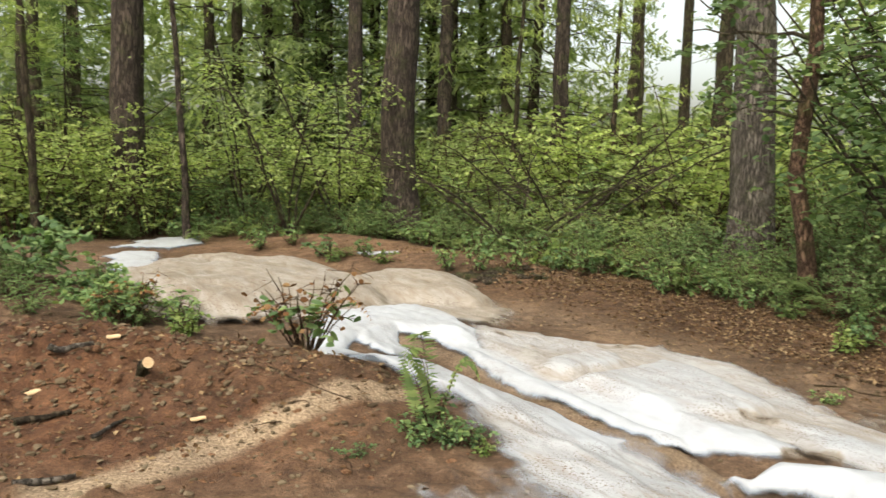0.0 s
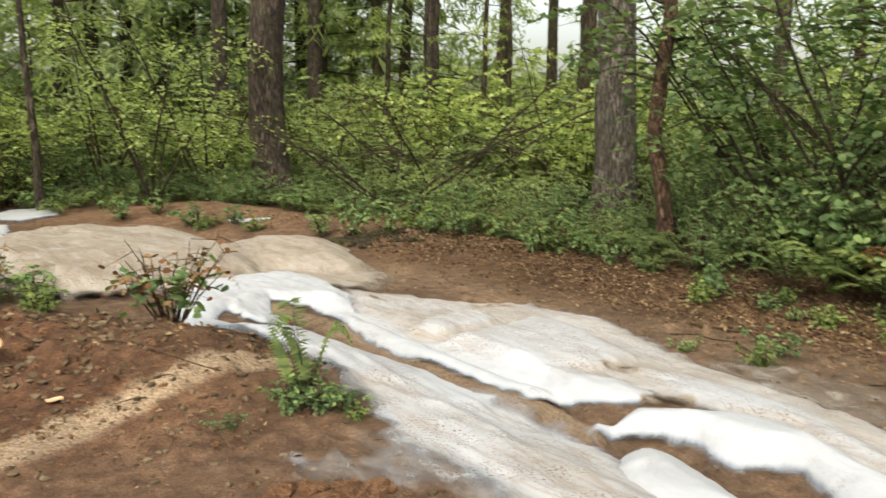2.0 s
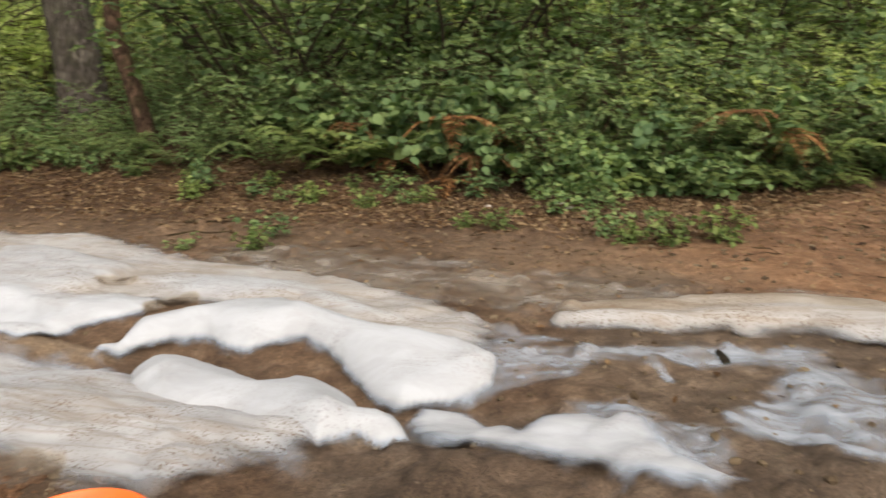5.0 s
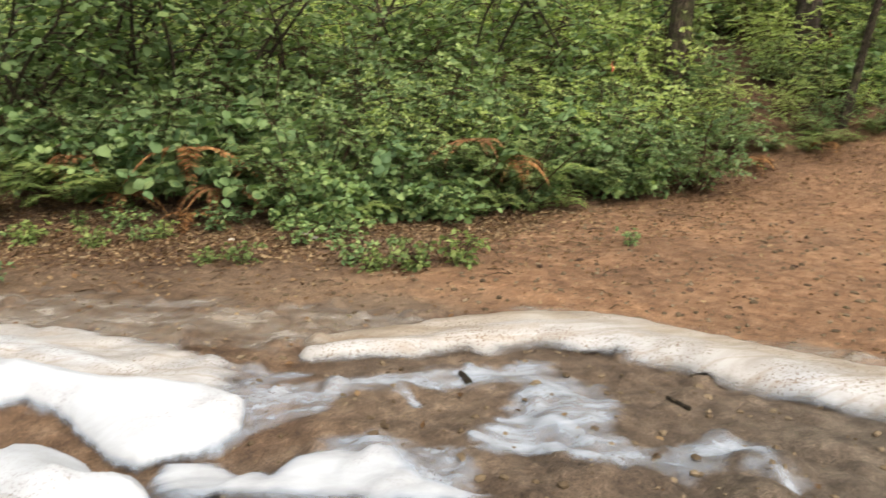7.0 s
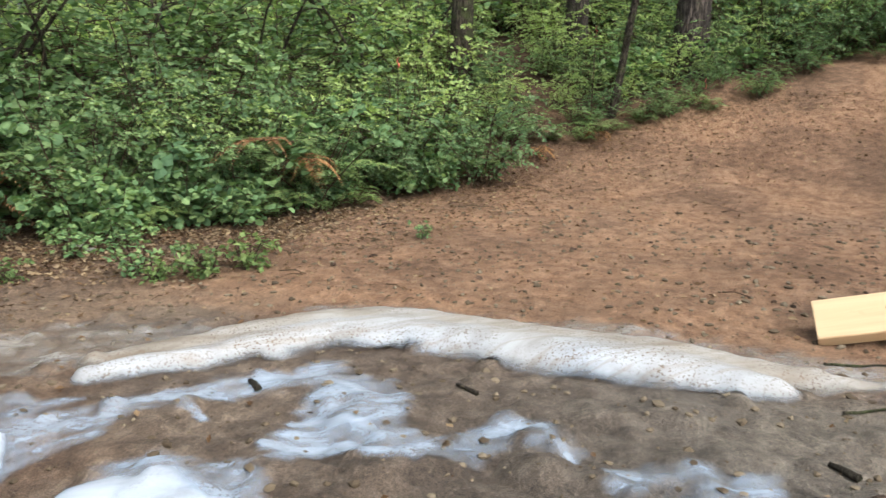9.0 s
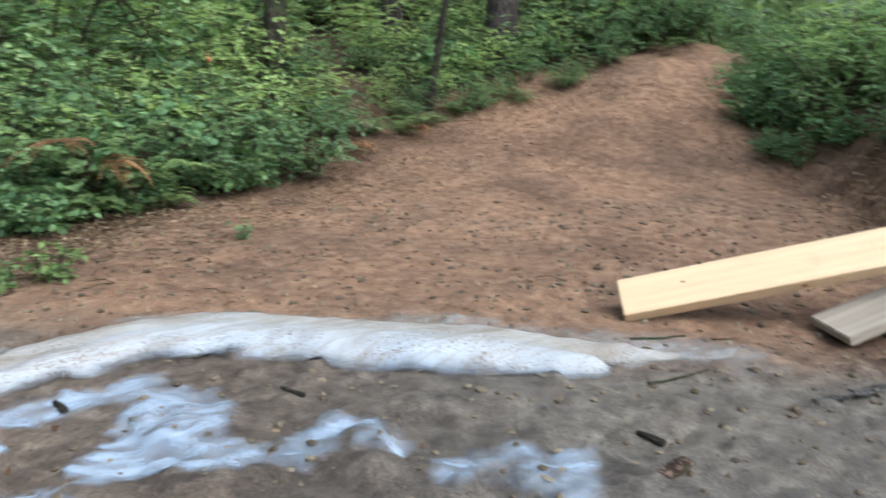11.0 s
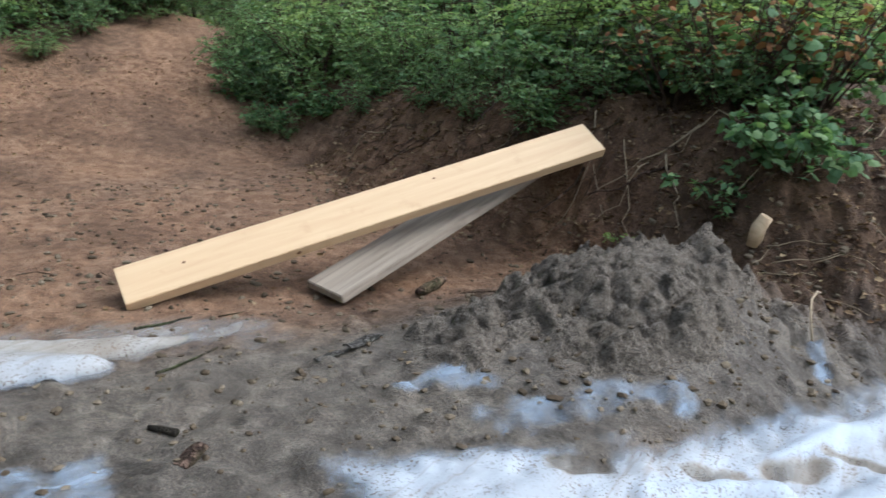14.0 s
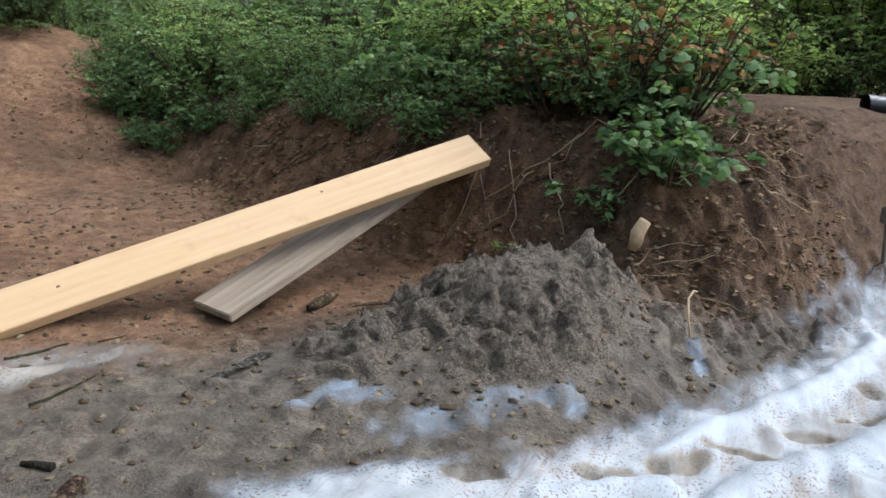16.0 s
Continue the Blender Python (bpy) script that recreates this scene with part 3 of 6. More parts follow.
def conifer_meshes(seed, height, girth, boughs, count, size, first, reach, mat, bark, sides=18):
    """Trunk, boughs with sprays; first: height of the lowest bough."""
    r = np.random.default_rng(seed)
    n = 22
    s = np.linspace(0, 1, n) ** 1.3
    line = np.stack([np.cumsum(r.normal(0, 0.012, n)) * height * 0.12, np.cumsum(r.normal(0, 0.012, n)) * height * 0.12, s * height], 1)
    line[:, :2] -= line[0, :2]
    rad = girth / 2 * ((1 - s) ** 0.8 * 0.92 + 0.08 + 0.35 * np.exp(-s * height / 0.35))
    tv, tf = tubes([(line, rad)], sides)
    # furrowed plates
    ang = np.tile(np.arange(sides), n)
    hh = np.repeat(s * height, sides)
    k = 1 + 0.10 * (vnoise(ang * 1.0, hh, 1.7, seed) - 0.5) + 0.08 * (vnoise(ang * 3.0, hh, 0.6, seed + 5) - 0.5)
    axis = np.repeat(line, sides, 0)
    tv = axis + (tv - axis) * k[:, None]
    rods, pos, fwd, up, sz = [], [], [], [], []
    for q in range(boughs):
        h = first + (height - first) * (q + r.uniform(0, 1)) / boughs
        a = r.uniform(0, 2 * np.pi)
        ln = reach * (1.12 - (h / height)) * r.uniform(0.6, 1.1)
        at = np.array([np.interp(h, line[:, 2], line[:, m]) for m in range(3)])
        way = np.array([np.cos(a), np.sin(a), r.uniform(-0.1, 0.35)])
        pts = bough_leaves(r, at, way, ln, count, size, pos, fwd, up, sz)
        rods.append((pts[::2], np.linspace(0.02, 0.006, 3) * (0.4 + ln * 0.35)))
    for q in range(7):
        h, a = r.uniform(min(1.2, first), first + 0.5), r.uniform(0, 2 * np.pi)
        at = np.array([np.interp(h, line[:, 2], line[:, m]) for m in range(3)])
        rods.append((bent(at, np.array([np.cos(a), np.sin(a), 0.15]), r.uniform(0.3, 1.3) * min(1, girth * 3), 0.3, 5, 0.15, r), np.linspace(0.012, 0.003, 5)))
    bv, bf = tubes(rods, 3)
    lv, lf = foliage(SPRAY, pos, fwd, up, sz)
    return mesh_of("trunk", tv, tf, bark), mesh_of("limbs", bv, bf, BARK_DARK), mesh_of("crown", lv, lf, mat, False)


# ---------------------------------------------------------------- ground
EDGE_NORTH = [(-16, 13.0), (-9, 13.6), (-7.6, 14.6), (-6, 15.0), (-5, 14.9), (-3.5, 15.0), (-2.5, 14.4), (-1.3, 13.7), (0.2, 12.6), (1.2, 11.6), (2.0, 10.3), (2.6, 9.4), (3.2, 8.7), (3.8, 7.9), (4.3, 7.15), (4.6, 6.55), (4.9, 5.75), (5.2, 5.1), (5.7, 4.85), (6.2, 4.35), (6.7, 3.75), (7.4, 3.6), (8.2, 3.15), (8.9, 2.6), (9.7, 2.15), (10.4, 1.6), (10.9, 0.8), (11.4, 0.15), (11.8, -0.5), (12.8, -1.3), (13.7, -2.4), (16, -3.2)]
EDGE_SOUTH = [(15, -5.5), (12.5, -3.2), (11.0, -2.6), (9.8, -2.8), (8.6, -3.4), (7.2, -3.5), (6.0, -3.6), (5.2, -3.9), (4.3, -4.3), (3.9, -4.9)]


def away(x, y, line):
    """Distance from a polyline."""
    best = np.full(np.shape(x), 1e9)
    for (x0, y0), (x1, y1) in zip(line, line[1:]):
        dx, dy = x1 - x0, y1 - y0
        t = np.clip(((x - x0) * dx + (y - y0) * dy) / (dx * dx + dy * dy), 0, 1)
        best = np.minimum(best, np.hypot(x - x0 - t * dx, y - y0 - t * dy))
    return best


def behind_north(x, y):
    """Positive inside the northern wood."""
    px, py = np.array([p[0] for p in EDGE_NORTH]), np.array([p[1] for p in EDGE_NORTH])
    # along x the edge falls steadily, so height over the edge tells the side
    return (y - np.interp(x, px, py)) * 0.75


def spread_axis(lo, hi, step, far, close):
    """Grid lines: even from lo to hi, twice as close in one stretch, then ever wider."""
    mid = np.concatenate([np.arange(lo, close[0], step), np.arange(close[0], close[1], step * 0.5), np.arange(close[1], hi, step)])
    out, d, low, high = step, step, [], []
    while out < far:
        d *= 1.22
        out += d
        low.append(lo - out)
        high.append(hi + out)
    return np.concatenate([low[::-1], mid, high])


gx, gy = spread_axis(-4.5, 7.0, 0.03, 400, (2.4, 4.4)), spread_axis(-6.0, 8.5, 0.032, 400, (-5.4, -1.4))
X, Y = np.meshgrid(gx, gy, indexing="ij")
Z = ground_z(X, Y)
ni, nj = X.shape
I, J = np.meshgrid(np.arange(ni - 1), np.arange(nj - 1), indexing="ij")
quads = np.stack([I * nj + J, (I + 1) * nj + J, (I + 1) * nj + J + 1, I * nj + J + 1], -1).reshape(-1, 4)
wob = fbm(X, Y, 0.8, 4, 71) - 0.5
trail = sstep(3.7, 4.7, X + 0.8 * wob) * sstep(4.2, 2.6, Y + 0.9 * wob) * sstep(-6, -4, Y)
spoil = np.clip(bump(X, Y, -2.9, 4.5, 2.0, 1.1, 1.3) + 0.6 * bump(X, Y, -3.2, 5.2, 2, 0.8, 1.0), 0, 1)
far_dirt = 0.5 * sstep(10.5, 12.5, Y) * sstep(-8, -5, X)
RED = np.clip(np.maximum.reduce([trail, spoil, far_dirt]) + 0.35 * wob, 0, 1)
pit = chain_fields(X, Y, [[(3.9, 2.9, 0.5), (3.3, 1.6, 1.1), (3.2, 0.2, 1.0), (3.25, -1.2, 0.85), (3.1, -2.4, 0.9), (2.8, -3.4, 0.6), (2.4, -5.0, 0.6)], [(1.8, 2.0, 0.7), (2.4, 0.5, 0.9), (2.4, -1.5, 0.9)], [(3.4, -2.1, 0.45), (3.4, -2.7, 0.6), (3.3, -3.1, 0.6)]])
GREY = np.clip(1.7 * pit + 0.5 * wob, 0, 1) * (1 - 0.5 * sstep(-0.4, 1.6, Y))
deep = np.clip(behind_north(X, Y) * 0.6 + 0.4 + wob, 0, 1)
south = sstep(0, 0.8, -(Y + 2.85) - 0.42 * np.clip(6.0 - X, 0, 4)) * sstep(3.6, 4.2, X)
# the verge and a patch by the heap take the dark litter colour
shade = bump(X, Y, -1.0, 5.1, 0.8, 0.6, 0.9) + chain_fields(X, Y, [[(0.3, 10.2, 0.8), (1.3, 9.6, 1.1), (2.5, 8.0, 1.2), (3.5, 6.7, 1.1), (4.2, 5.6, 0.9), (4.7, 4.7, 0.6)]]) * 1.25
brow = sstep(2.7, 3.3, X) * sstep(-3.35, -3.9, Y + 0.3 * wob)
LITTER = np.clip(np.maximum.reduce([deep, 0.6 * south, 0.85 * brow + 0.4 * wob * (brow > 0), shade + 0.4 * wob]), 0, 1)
lip = chain_fields(X + 0.08 * wob, Y + 0.08 * wob, [RUT_LIP])
rim = chain_fields(X + 0.1 * wob, Y + 0.1 * wob, [[(-1.9, 3.3, 0.14), (-1.6, 3.62, 0.17), (-1.35, 3.98, 0.15), (-1.1, 4.3, 0.13), (-0.85, 4.6, 0.13), (-0.5, 4.75, 0.09)]])
verge = chain_fields(X, Y, [[(3.0, 5.6, 0.5), (3.7, 4.4, 0.6), (4.2, 3.4, 0.5), (4.5, 2.6, 0.3)], [(0.3, 9.0, 0.8), (1.6, 7.6, 0.7), (2.6, 6.2, 0.5)]])
TAN = np.clip(0.15 * verge + 0.6 * lip + 1.4 * rim + 0.5 * wob * (rim > 0), 0, 1)
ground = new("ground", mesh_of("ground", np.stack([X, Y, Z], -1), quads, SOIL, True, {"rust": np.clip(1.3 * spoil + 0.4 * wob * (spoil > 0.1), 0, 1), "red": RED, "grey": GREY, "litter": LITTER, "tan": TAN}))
tagged(ground, "bare red-brown dirt and grey churned mud of a forest clearing", "ground", kind="structure")


# ---------------------------------------------------------------- heap of mud
def mud_mound():
    """Dug mud dumped in a long heap: slabs, clods and crumbs that cling together."""
    hx, hy = np.meshgrid(np.arange(2.45, 4.15, 0.0125), np.arange(-3.95, -1.45, 0.0125), indexing="ij")
    wx, wy = hx + 0.09 * (fbm(hx, hy, 0.2, 3, 141) - 0.5), hy + 0.09 * (fbm(hx, hy, 0.2, 3, 142) - 0.5)
    body = np.maximum.reduce([bump(wx, wy, 3.42, -3.05, 0.52, 0.66, 1.0), bump(wx, wy, 3.46, -2.45, 0.42, 0.55, 1.0), bump(wx, wy, 3.05, -2.7, 0.42, 0.6, 0.9), bump(wx, wy, 3.45, -1.95, 0.35, 0.3, 0.9)])
    m = sstep(0.22, 0.75, body + 0.25 * (fbm(hx, hy, 0.3, 3, 145) - 0.5))
    loose = sstep(0.42, 0.58, fbm(hx, hy, 0.5, 3, 151) + 0.25 * (wy < -2.35) - 0.1)
    lumps = 0.16 * clods(wx, wy, 0.34, 152, 0.6) + (0.3 + 0.4 * loose) * clods(wx, wy, 0.15, 161, 0.8) + (0.2 + 0.7 * loose) * clods(wx, wy, 0.075, 171, 0.8) + 0.8 * loose * clods(wx, wy, 0.045, 181, 0.8)
    cracks = np.abs(fbm(hx, hy, 0.22, 3, 191) - 0.5)
    z = ground_z(hx, hy) + m * (0.02 + lumps + 0.03 * (fbm(hx, hy, 0.09, 3, 185) - 0.5) - 0.035 * sstep(0.035, 0.0, cracks)) - 0.03 * (1 - m)
    hx = hx + m * 0.07 * (fbm(hx * 1.3, z * 2 + hy, 0.10, 3, 195) - 0.5)
    hy = hy + m * 0.07 * (fbm(hy * 1.3, z * 2 + hx, 0.10, 3, 197) - 0.5)
    idx = -np.ones(hx.shape, int)
    keep = m > 0.0
    idx[keep] = np.arange(keep.sum())
    a, b, c, e = idx[:-1, :-1], idx[1:, :-1], idx[1:, 1:], idx[:-1, 1:]
    ok = (a >= 0) & (b >= 0) & (c >= 0) & (e >= 0)
    me = mesh_of("mud_mound", np.stack([hx[keep], hy[keep], z[keep]], -1), np.stack([a[ok], b[ok], c[ok], e[ok]], -1), MUD)
    tagged(new("mud_mound", me), "lumpy mound of dug grey-brown mud beside the planks", "mud mound")


mud_mound()


# ---------------------------------------------------------------- foam
def on_ground(x, y):
    """Height of the ground's own mesh."""
    i = np.clip(np.searchsorted(gx, x) - 1, 0, len(gx) - 2)
    j = np.clip(np.searchsorted(gy, y) - 1, 0, len(gy) - 2)
    u, v = (x - gx[i]) / (gx[i + 1] - gx[i]), (y - gy[j]) / (gy[j + 1] - gy[j])
    return (Z[i, j] * (1 - u) + Z[i + 1, j] * u) * (1 - v) + (Z[i, j + 1] * (1 - u) + Z[i + 1, j + 1] * u) * v


def dome_fields(x, y, chains):
    """Like chain_fields, and the same weighted by the capsules' radii."""
    best, tall = np.zeros_like(x), np.zeros_like(x)
    for pts in chains:
        for (x0, y0, r0), (x1, y1, r1) in zip(pts, pts[1:]):
            dx, dy = x1 - x0, y1 - y0
            t = np.clip(((x - x0) * dx + (y - y0) * dy) / (dx * dx + dy * dy + 1e-9), 0, 1)
            r = r0 + t * (r1 - r0)
            d = np.clip(1 - ((x - x0 - t * dx) ** 2 + (y - y0 - t * dy) ** 2) / r**2, 0, 1)
            best, tall = np.maximum(best, d), np.maximum(tall, d * r)
    return best, tall


def inside(x, y, outline):
    """Distance from an outline in metres, positive within it."""
    within = np.zeros(x.shape, bool)
    for (x0, y0), (x1, y1) in zip(outline, outline[1:] + outline[:1]):
        if y0 != y1:
            within ^= ((y0 > y) != (y1 > y)) & (x < (x1 - x0) * (y - y0) / (y1 - y0) + x0)
    return away(x, y, outline + outline[:1]) * np.where(within, 1.0, -1.0)


def foam(name, label, layers, step=0.026, salt=0, warp=0.08, fold=0.012, holes=()):
    """A froth sheet draped on the ground. Layers: chains with their rise for each metre of radius, or one outline with its height in metres; dirt, cover, softness of the edge and, for an outline, the width of its slope."""
    pts = np.array([(*p, 0.0)[:3] for layer in layers for c in layer[0] for p in ([c] if len(c) == 2 and not isinstance(c[0], tuple) else c)])
    x0, y0 = (pts[:, :2] - pts[:, 2:]).min(0) - 0.15
    x1, y1 = (pts[:, :2] + pts[:, 2:]).max(0) + 0.15
    fx, fy = np.meshgrid(np.arange(x0, x1, step), np.arange(y0, y1, step), indexing="ij")
    wx = fx + warp * 2 * (fbm(fx, fy, 0.42, 4, 81 + salt) - 0.5)
    wy = fy + warp * 2 * (fbm(fx, fy, 0.42, 4, 91 + salt) - 0.5)
    h3, cover, dsum, wsum, d_all = 0.0, np.zeros_like(fx), 1e-6, 1e-6, np.zeros_like(fx)
    for chains, rise, dirt, most, soft, *slope in layers:
        if isinstance(chains[0][0], tuple):
            d, tall = dome_fields(wx, wy, chains)
            h, a = 1.15 * rise * tall * d**0.6, most * sstep(0, soft, d)
        else:
            d = np.clip(inside(wx, wy, chains) + 0.4 * soft, 0, None)
            full = slope[0] if slope else max(1.2 * soft, 2.0 * rise)
            h, a = rise * (1 - (1 - np.clip(d / full, 0, 1)) ** 2) ** 0.8, most * sstep(0, soft, d)
        w = a**2 * (h + 0.01)
        h3, cover, d_all = h3 + h**3, np.maximum(cover, a), np.maximum(d_all, d)
        dsum, wsum = dsum + w * dirt, wsum + w
    gap = sstep(0.0, 0.55, dome_fields(wx, wy, holes)[0]) if holes else 0.0
    cover, h3 = cover * (1 - 0.35 * gap), h3 * (1 - 0.4 * gap)
    h = np.cbrt(h3) * (0.75 + 0.5 * fbm(fx, fy, 0.4, 3, 61 + salt))
    along_, across = fx * 0.55 - fy * 0.835, fx * 0.835 + fy * 0.55
    crease = np.abs(fbm(along_ * 0.35, across, 0.16, 3, 131 + salt) - 0.5) * 2
    h = h + fold * (crease - 0.3) * np.clip(h / 0.03, 0, 1)
    bed = on_ground(fx, fy)
    calm = np.clip(h / 0.06, 0, 1)
    z = lay(fx, fy) + (bed - lay(fx, fy)) * (1 - 0.85 * calm) + 0.025 * calm + h
    z = np.maximum(bed + 0.004 + (z - bed) * sstep(0, 0.03, h), bed + 0.004 + 0.6 * np.clip(h, 0, 1))
    keep = d_all > 0
    grown = keep.copy()
    for ax in (0, 1):
        for sh in (-1, 1):
            grown |= np.roll(keep, sh, ax)
    idx = -np.ones(fx.shape, int)
    idx[grown] = np.arange(grown.sum())
    a, b, c, e = idx[:-1, :-1], idx[1:, :-1], idx[1:, 1:], idx[:-1, 1:]
    ok = (a >= 0) & (b >= 0) & (c >= 0) & (e >= 0)
    faces = np.stack([a[ok], b[ok], c[ok], e[ok]], -1)
    dirty = np.clip(dsum / wsum + 1.6 * gap + 0.6 * (fbm(fx, fy, 0.5, 4, 101 + salt) - 0.5), 0, 1)
    ob = new(name, mesh_of(name, np.stack([fx[grown], fy[grown], z[grown]], -1), faces, FOAM, True, {"thick": cover[grown], "dirt": dirty[grown]}))
    return tagged(ob, label, "foam", kind="stuff")


WHITE_MAIN = [(-1.68, 7.8), (-1.35, 8.26), (-0.87, 8.65), (-0.52, 8.3), (-0.17, 7.43), (-0.12, 6.87), (0.18, 6.41), (0.42, 5.93), (0.68, 5.61), (1.0, 5.34), (1.35, 4.91), (1.58, 4.64), (1.72, 4.4), (1.5, 4.4), (1.25, 4.5), (0.96, 4.55), (0.74, 4.84), (0.49, 5.25), (0.24, 5.52), (0.04, 5.9), (-0.14, 6.32), (-0.33, 7.02), (-0.52, 7.27), (-0.87, 7.3), (-0.84, 7.02), (-0.68, 6.83), (-0.81, 6.45), (-1.0, 6.5), (-1.14, 6.8), (-1.2, 6.2), (-1.5, 6.4)]
WHITE_LOW = [(-1.5, 6.4), (-1.18, 6.2), (-0.94, 5.95), (-0.69, 6.0), (-0.58, 6.35), (-0.34, 6.03), (-0.03, 5.59), (0.38, 5.16), (0.6, 4.82), (0.78, 4.61), (0.69, 4.4), (0.49, 4.39), (0.24, 4.53), (-0.02, 4.63), (-0.26, 4.87), (-0.63, 4.95), (-1.2, 5.6)]
APRON = [(-0.6, 5.6), (-0.3, 5.7), (-0.03, 5.38), (0.28, 5.22), (0.53, 4.89), (0.71, 4.7), (0.84, 4.52), (1.03, 4.18), (1.21, 3.91), (1.29, 3.61), (1.37, 3.28), (1.51, 2.98), (1.55, 2.66), (1.56, 2.47), (1.35, 2.4), (1.08, 2.5), (0.84, 2.65), (0.64, 2.9), (0.55, 3.15), (0.45, 3.38), (0.22, 3.62), (0.14, 3.9), (-0.06, 4.4), (-0.13, 4.75), (-0.47, 4.86)]
SHALLOWS = [(0.1, 4.4), (0.56, 4.4), (0.96, 3.72), (1.32, 3.14), (1.52, 2.52), (1.24, 2.4), (0.89, 2.5), (0.55, 2.8), (0.42, 3.1), (0.22, 3.26), (-0.05, 3.3), (-0.3, 3.4), (-0.32, 3.55), (-0.01, 3.72), (0.08, 4.0)]
VEIL = [(-0.25, 7.85), (0.66, 7.3), (1.05, 7.2), (1.45, 7.14), (1.92, 6.59), (2.11, 5.94), (2.2, 5.35), (2.39, 4.9), (2.59, 4.49), (2.74, 4.08), (2.8, 3.64), (2.8, 3.2), (2.76, 2.85), (2.48, 2.66), (2.36, 2.75), (2.2, 3.2), (2.15, 3.6), (2.1, 3.95), (1.95, 4.15), (1.79, 4.3), (1.6, 4.5), (1.2, 4.7), (0.7, 5.2), (0.3, 5.8), (-0.15, 6.7)]
FOLD_A = [(0.36, 6.05), (0.55, 6.41), (0.8, 6.68), (1.0, 6.68), (1.02, 6.36), (0.83, 6.1), (0.51, 5.88)]
FOLD_B = [(0.53, 5.68), (1.03, 6.07), (1.32, 6.49), (1.55, 6.24), (1.75, 5.52), (1.82, 5.21), (1.66, 5.05), (1.39, 4.9), (1.0, 5.12)]
FOLD_C = [(1.71, 5.0), (1.99, 4.89), (2.23, 4.54), (2.45, 4.22), (2.46, 3.69), (2.47, 3.24), (2.34, 3.46), (2.28, 3.93), (2.02, 4.24), (1.81, 4.4)]
foam("foam_flow", "bright white wet foam lying in folded sheets along a dirt rut", [(WHITE_MAIN, 0.06, 0.0, 1.0, 0.05, 0.16), (WHITE_LOW, 0.055, 0.0, 0.98, 0.1), (VEIL, 0.045, 0.6, 0.92, 0.3), (FOLD_A, 0.08, 0.08, 0.95, 0.12), (FOLD_B, 0.09, 0.12, 0.95, 0.14), (FOLD_C, 0.06, 0.08, 0.95, 0.15), (APRON, 0.045, 0.36, 0.92, 0.3), (SHALLOWS, 0.012, 0.6, 0.42, 0.3)], salt=1, warp=0.045, fold=0.02, step=0.022, holes=[[(1.6, 5.0, 0.06), (1.7, 4.95, 0.07)], [(1.66, 4.4, 0.09), (1.78, 4.36, 0.09)], [(0.35, 3.1, 0.14), (0.6, 2.95, 0.16)], [(0.02, 7.35, 0.06), (0.12, 7.2, 0.06)], [(0.95, 7.0, 0.08), (1.2, 7.0, 0.1)]])
LOBE_FAT = [(1.2, 3.6), (1.28, 3.8), (1.4, 3.88), (1.5, 3.83), (1.58, 3.64), (1.65, 3.4), (1.69, 3.15), (1.8, 3.18), (1.88, 3.05), (1.9, 2.81), (1.8, 2.56), (1.9, 2.47), (1.8, 2.28), (1.7, 2.32), (1.64, 2.42), (1.5, 2.45), (1.46, 2.7), (1.36, 3.0), (1.24, 3.22), (1.2, 3.4)]
foam("foam_lobe", "bright white rounded foam lobe on wet mud", [(LOBE_FAT, 0.13, 0.0, 1.0, 0.03)], salt=2, warp=0.03, fold=0.005, step=0.018)
LOBE_CURVED = [(1.21, 4.09), (1.52, 4.28), (1.71, 4.17), (2.04, 4.14), (2.21, 3.93), (2.26, 3.6), (2.32, 3.28), (2.42, 3.05), (2.52, 2.77), (2.54, 2.58), (2.4, 2.46), (2.17, 2.5), (1.99, 2.62), (1.98, 2.81), (2.02, 3.02), (2.05, 3.27), (2.02, 3.44), (1.92, 3.52), (1.79, 3.58), (1.71, 3.7), (1.68, 3.87), (1.55, 4.0), (1.37, 4.06)]
foam("foam_lobe", "bright white foam lobe curving round a muddy hollow", [(LOBE_CURVED, 0.10, 0.0, 1.0, 0.05)], salt=3, warp=0.04, fold=0.006, step=0.018)
LOBE_LOW = [(1.9, 2.43), (2.05, 2.54), (2.19, 2.36), (2.11, 2.0), (2.25, 1.98), (2.36, 1.9), (2.43, 1.7), (2.35, 1.54), (2.4, 1.37), (2.44, 1.25), (2.27, 1.3), (2.13, 1.55), (2.05, 1.78), (1.92, 1.95), (1.82, 2.21)]
foam("foam_lobe", "low bluish-white foam lobe sinking into brown mud", [(LOBE_LOW, 0.045, 0.0, 0.78, 0.14)], salt=4, warp=0.05, fold=0.008, step=0.018)
foam("foam_skin", "faint greyish foam film on brown mud beside the ridge", [([[(2.6, 5.2, 0.5), (3.0, 4.3, 0.5), (3.3, 3.5, 0.5), (3.7, 2.7, 0.42)], [(4.35, 1.9, 0.36), (4.4, 0.8, 0.34), (4.3, -0.3, 0.32), (4.1, -1.1, 0.25)]], 0.02, 0.9, 0.42, 1.0)], salt=15)
RIDGE = [(3.18, 2.74), (3.46, 2.43), (3.72, 2.14), (3.98, 1.83), (4.08, 1.55), (4.07, 1.2), (4.03, 0.82), (4.0, 0.45), (3.98, 0.05), (3.95, -0.35), (3.93, -0.85)]
RADII = (0.10, 0.15, 0.19, 0.21, 0.22, 0.22, 0.23, 0.23, 0.22, 0.15, 0.07)
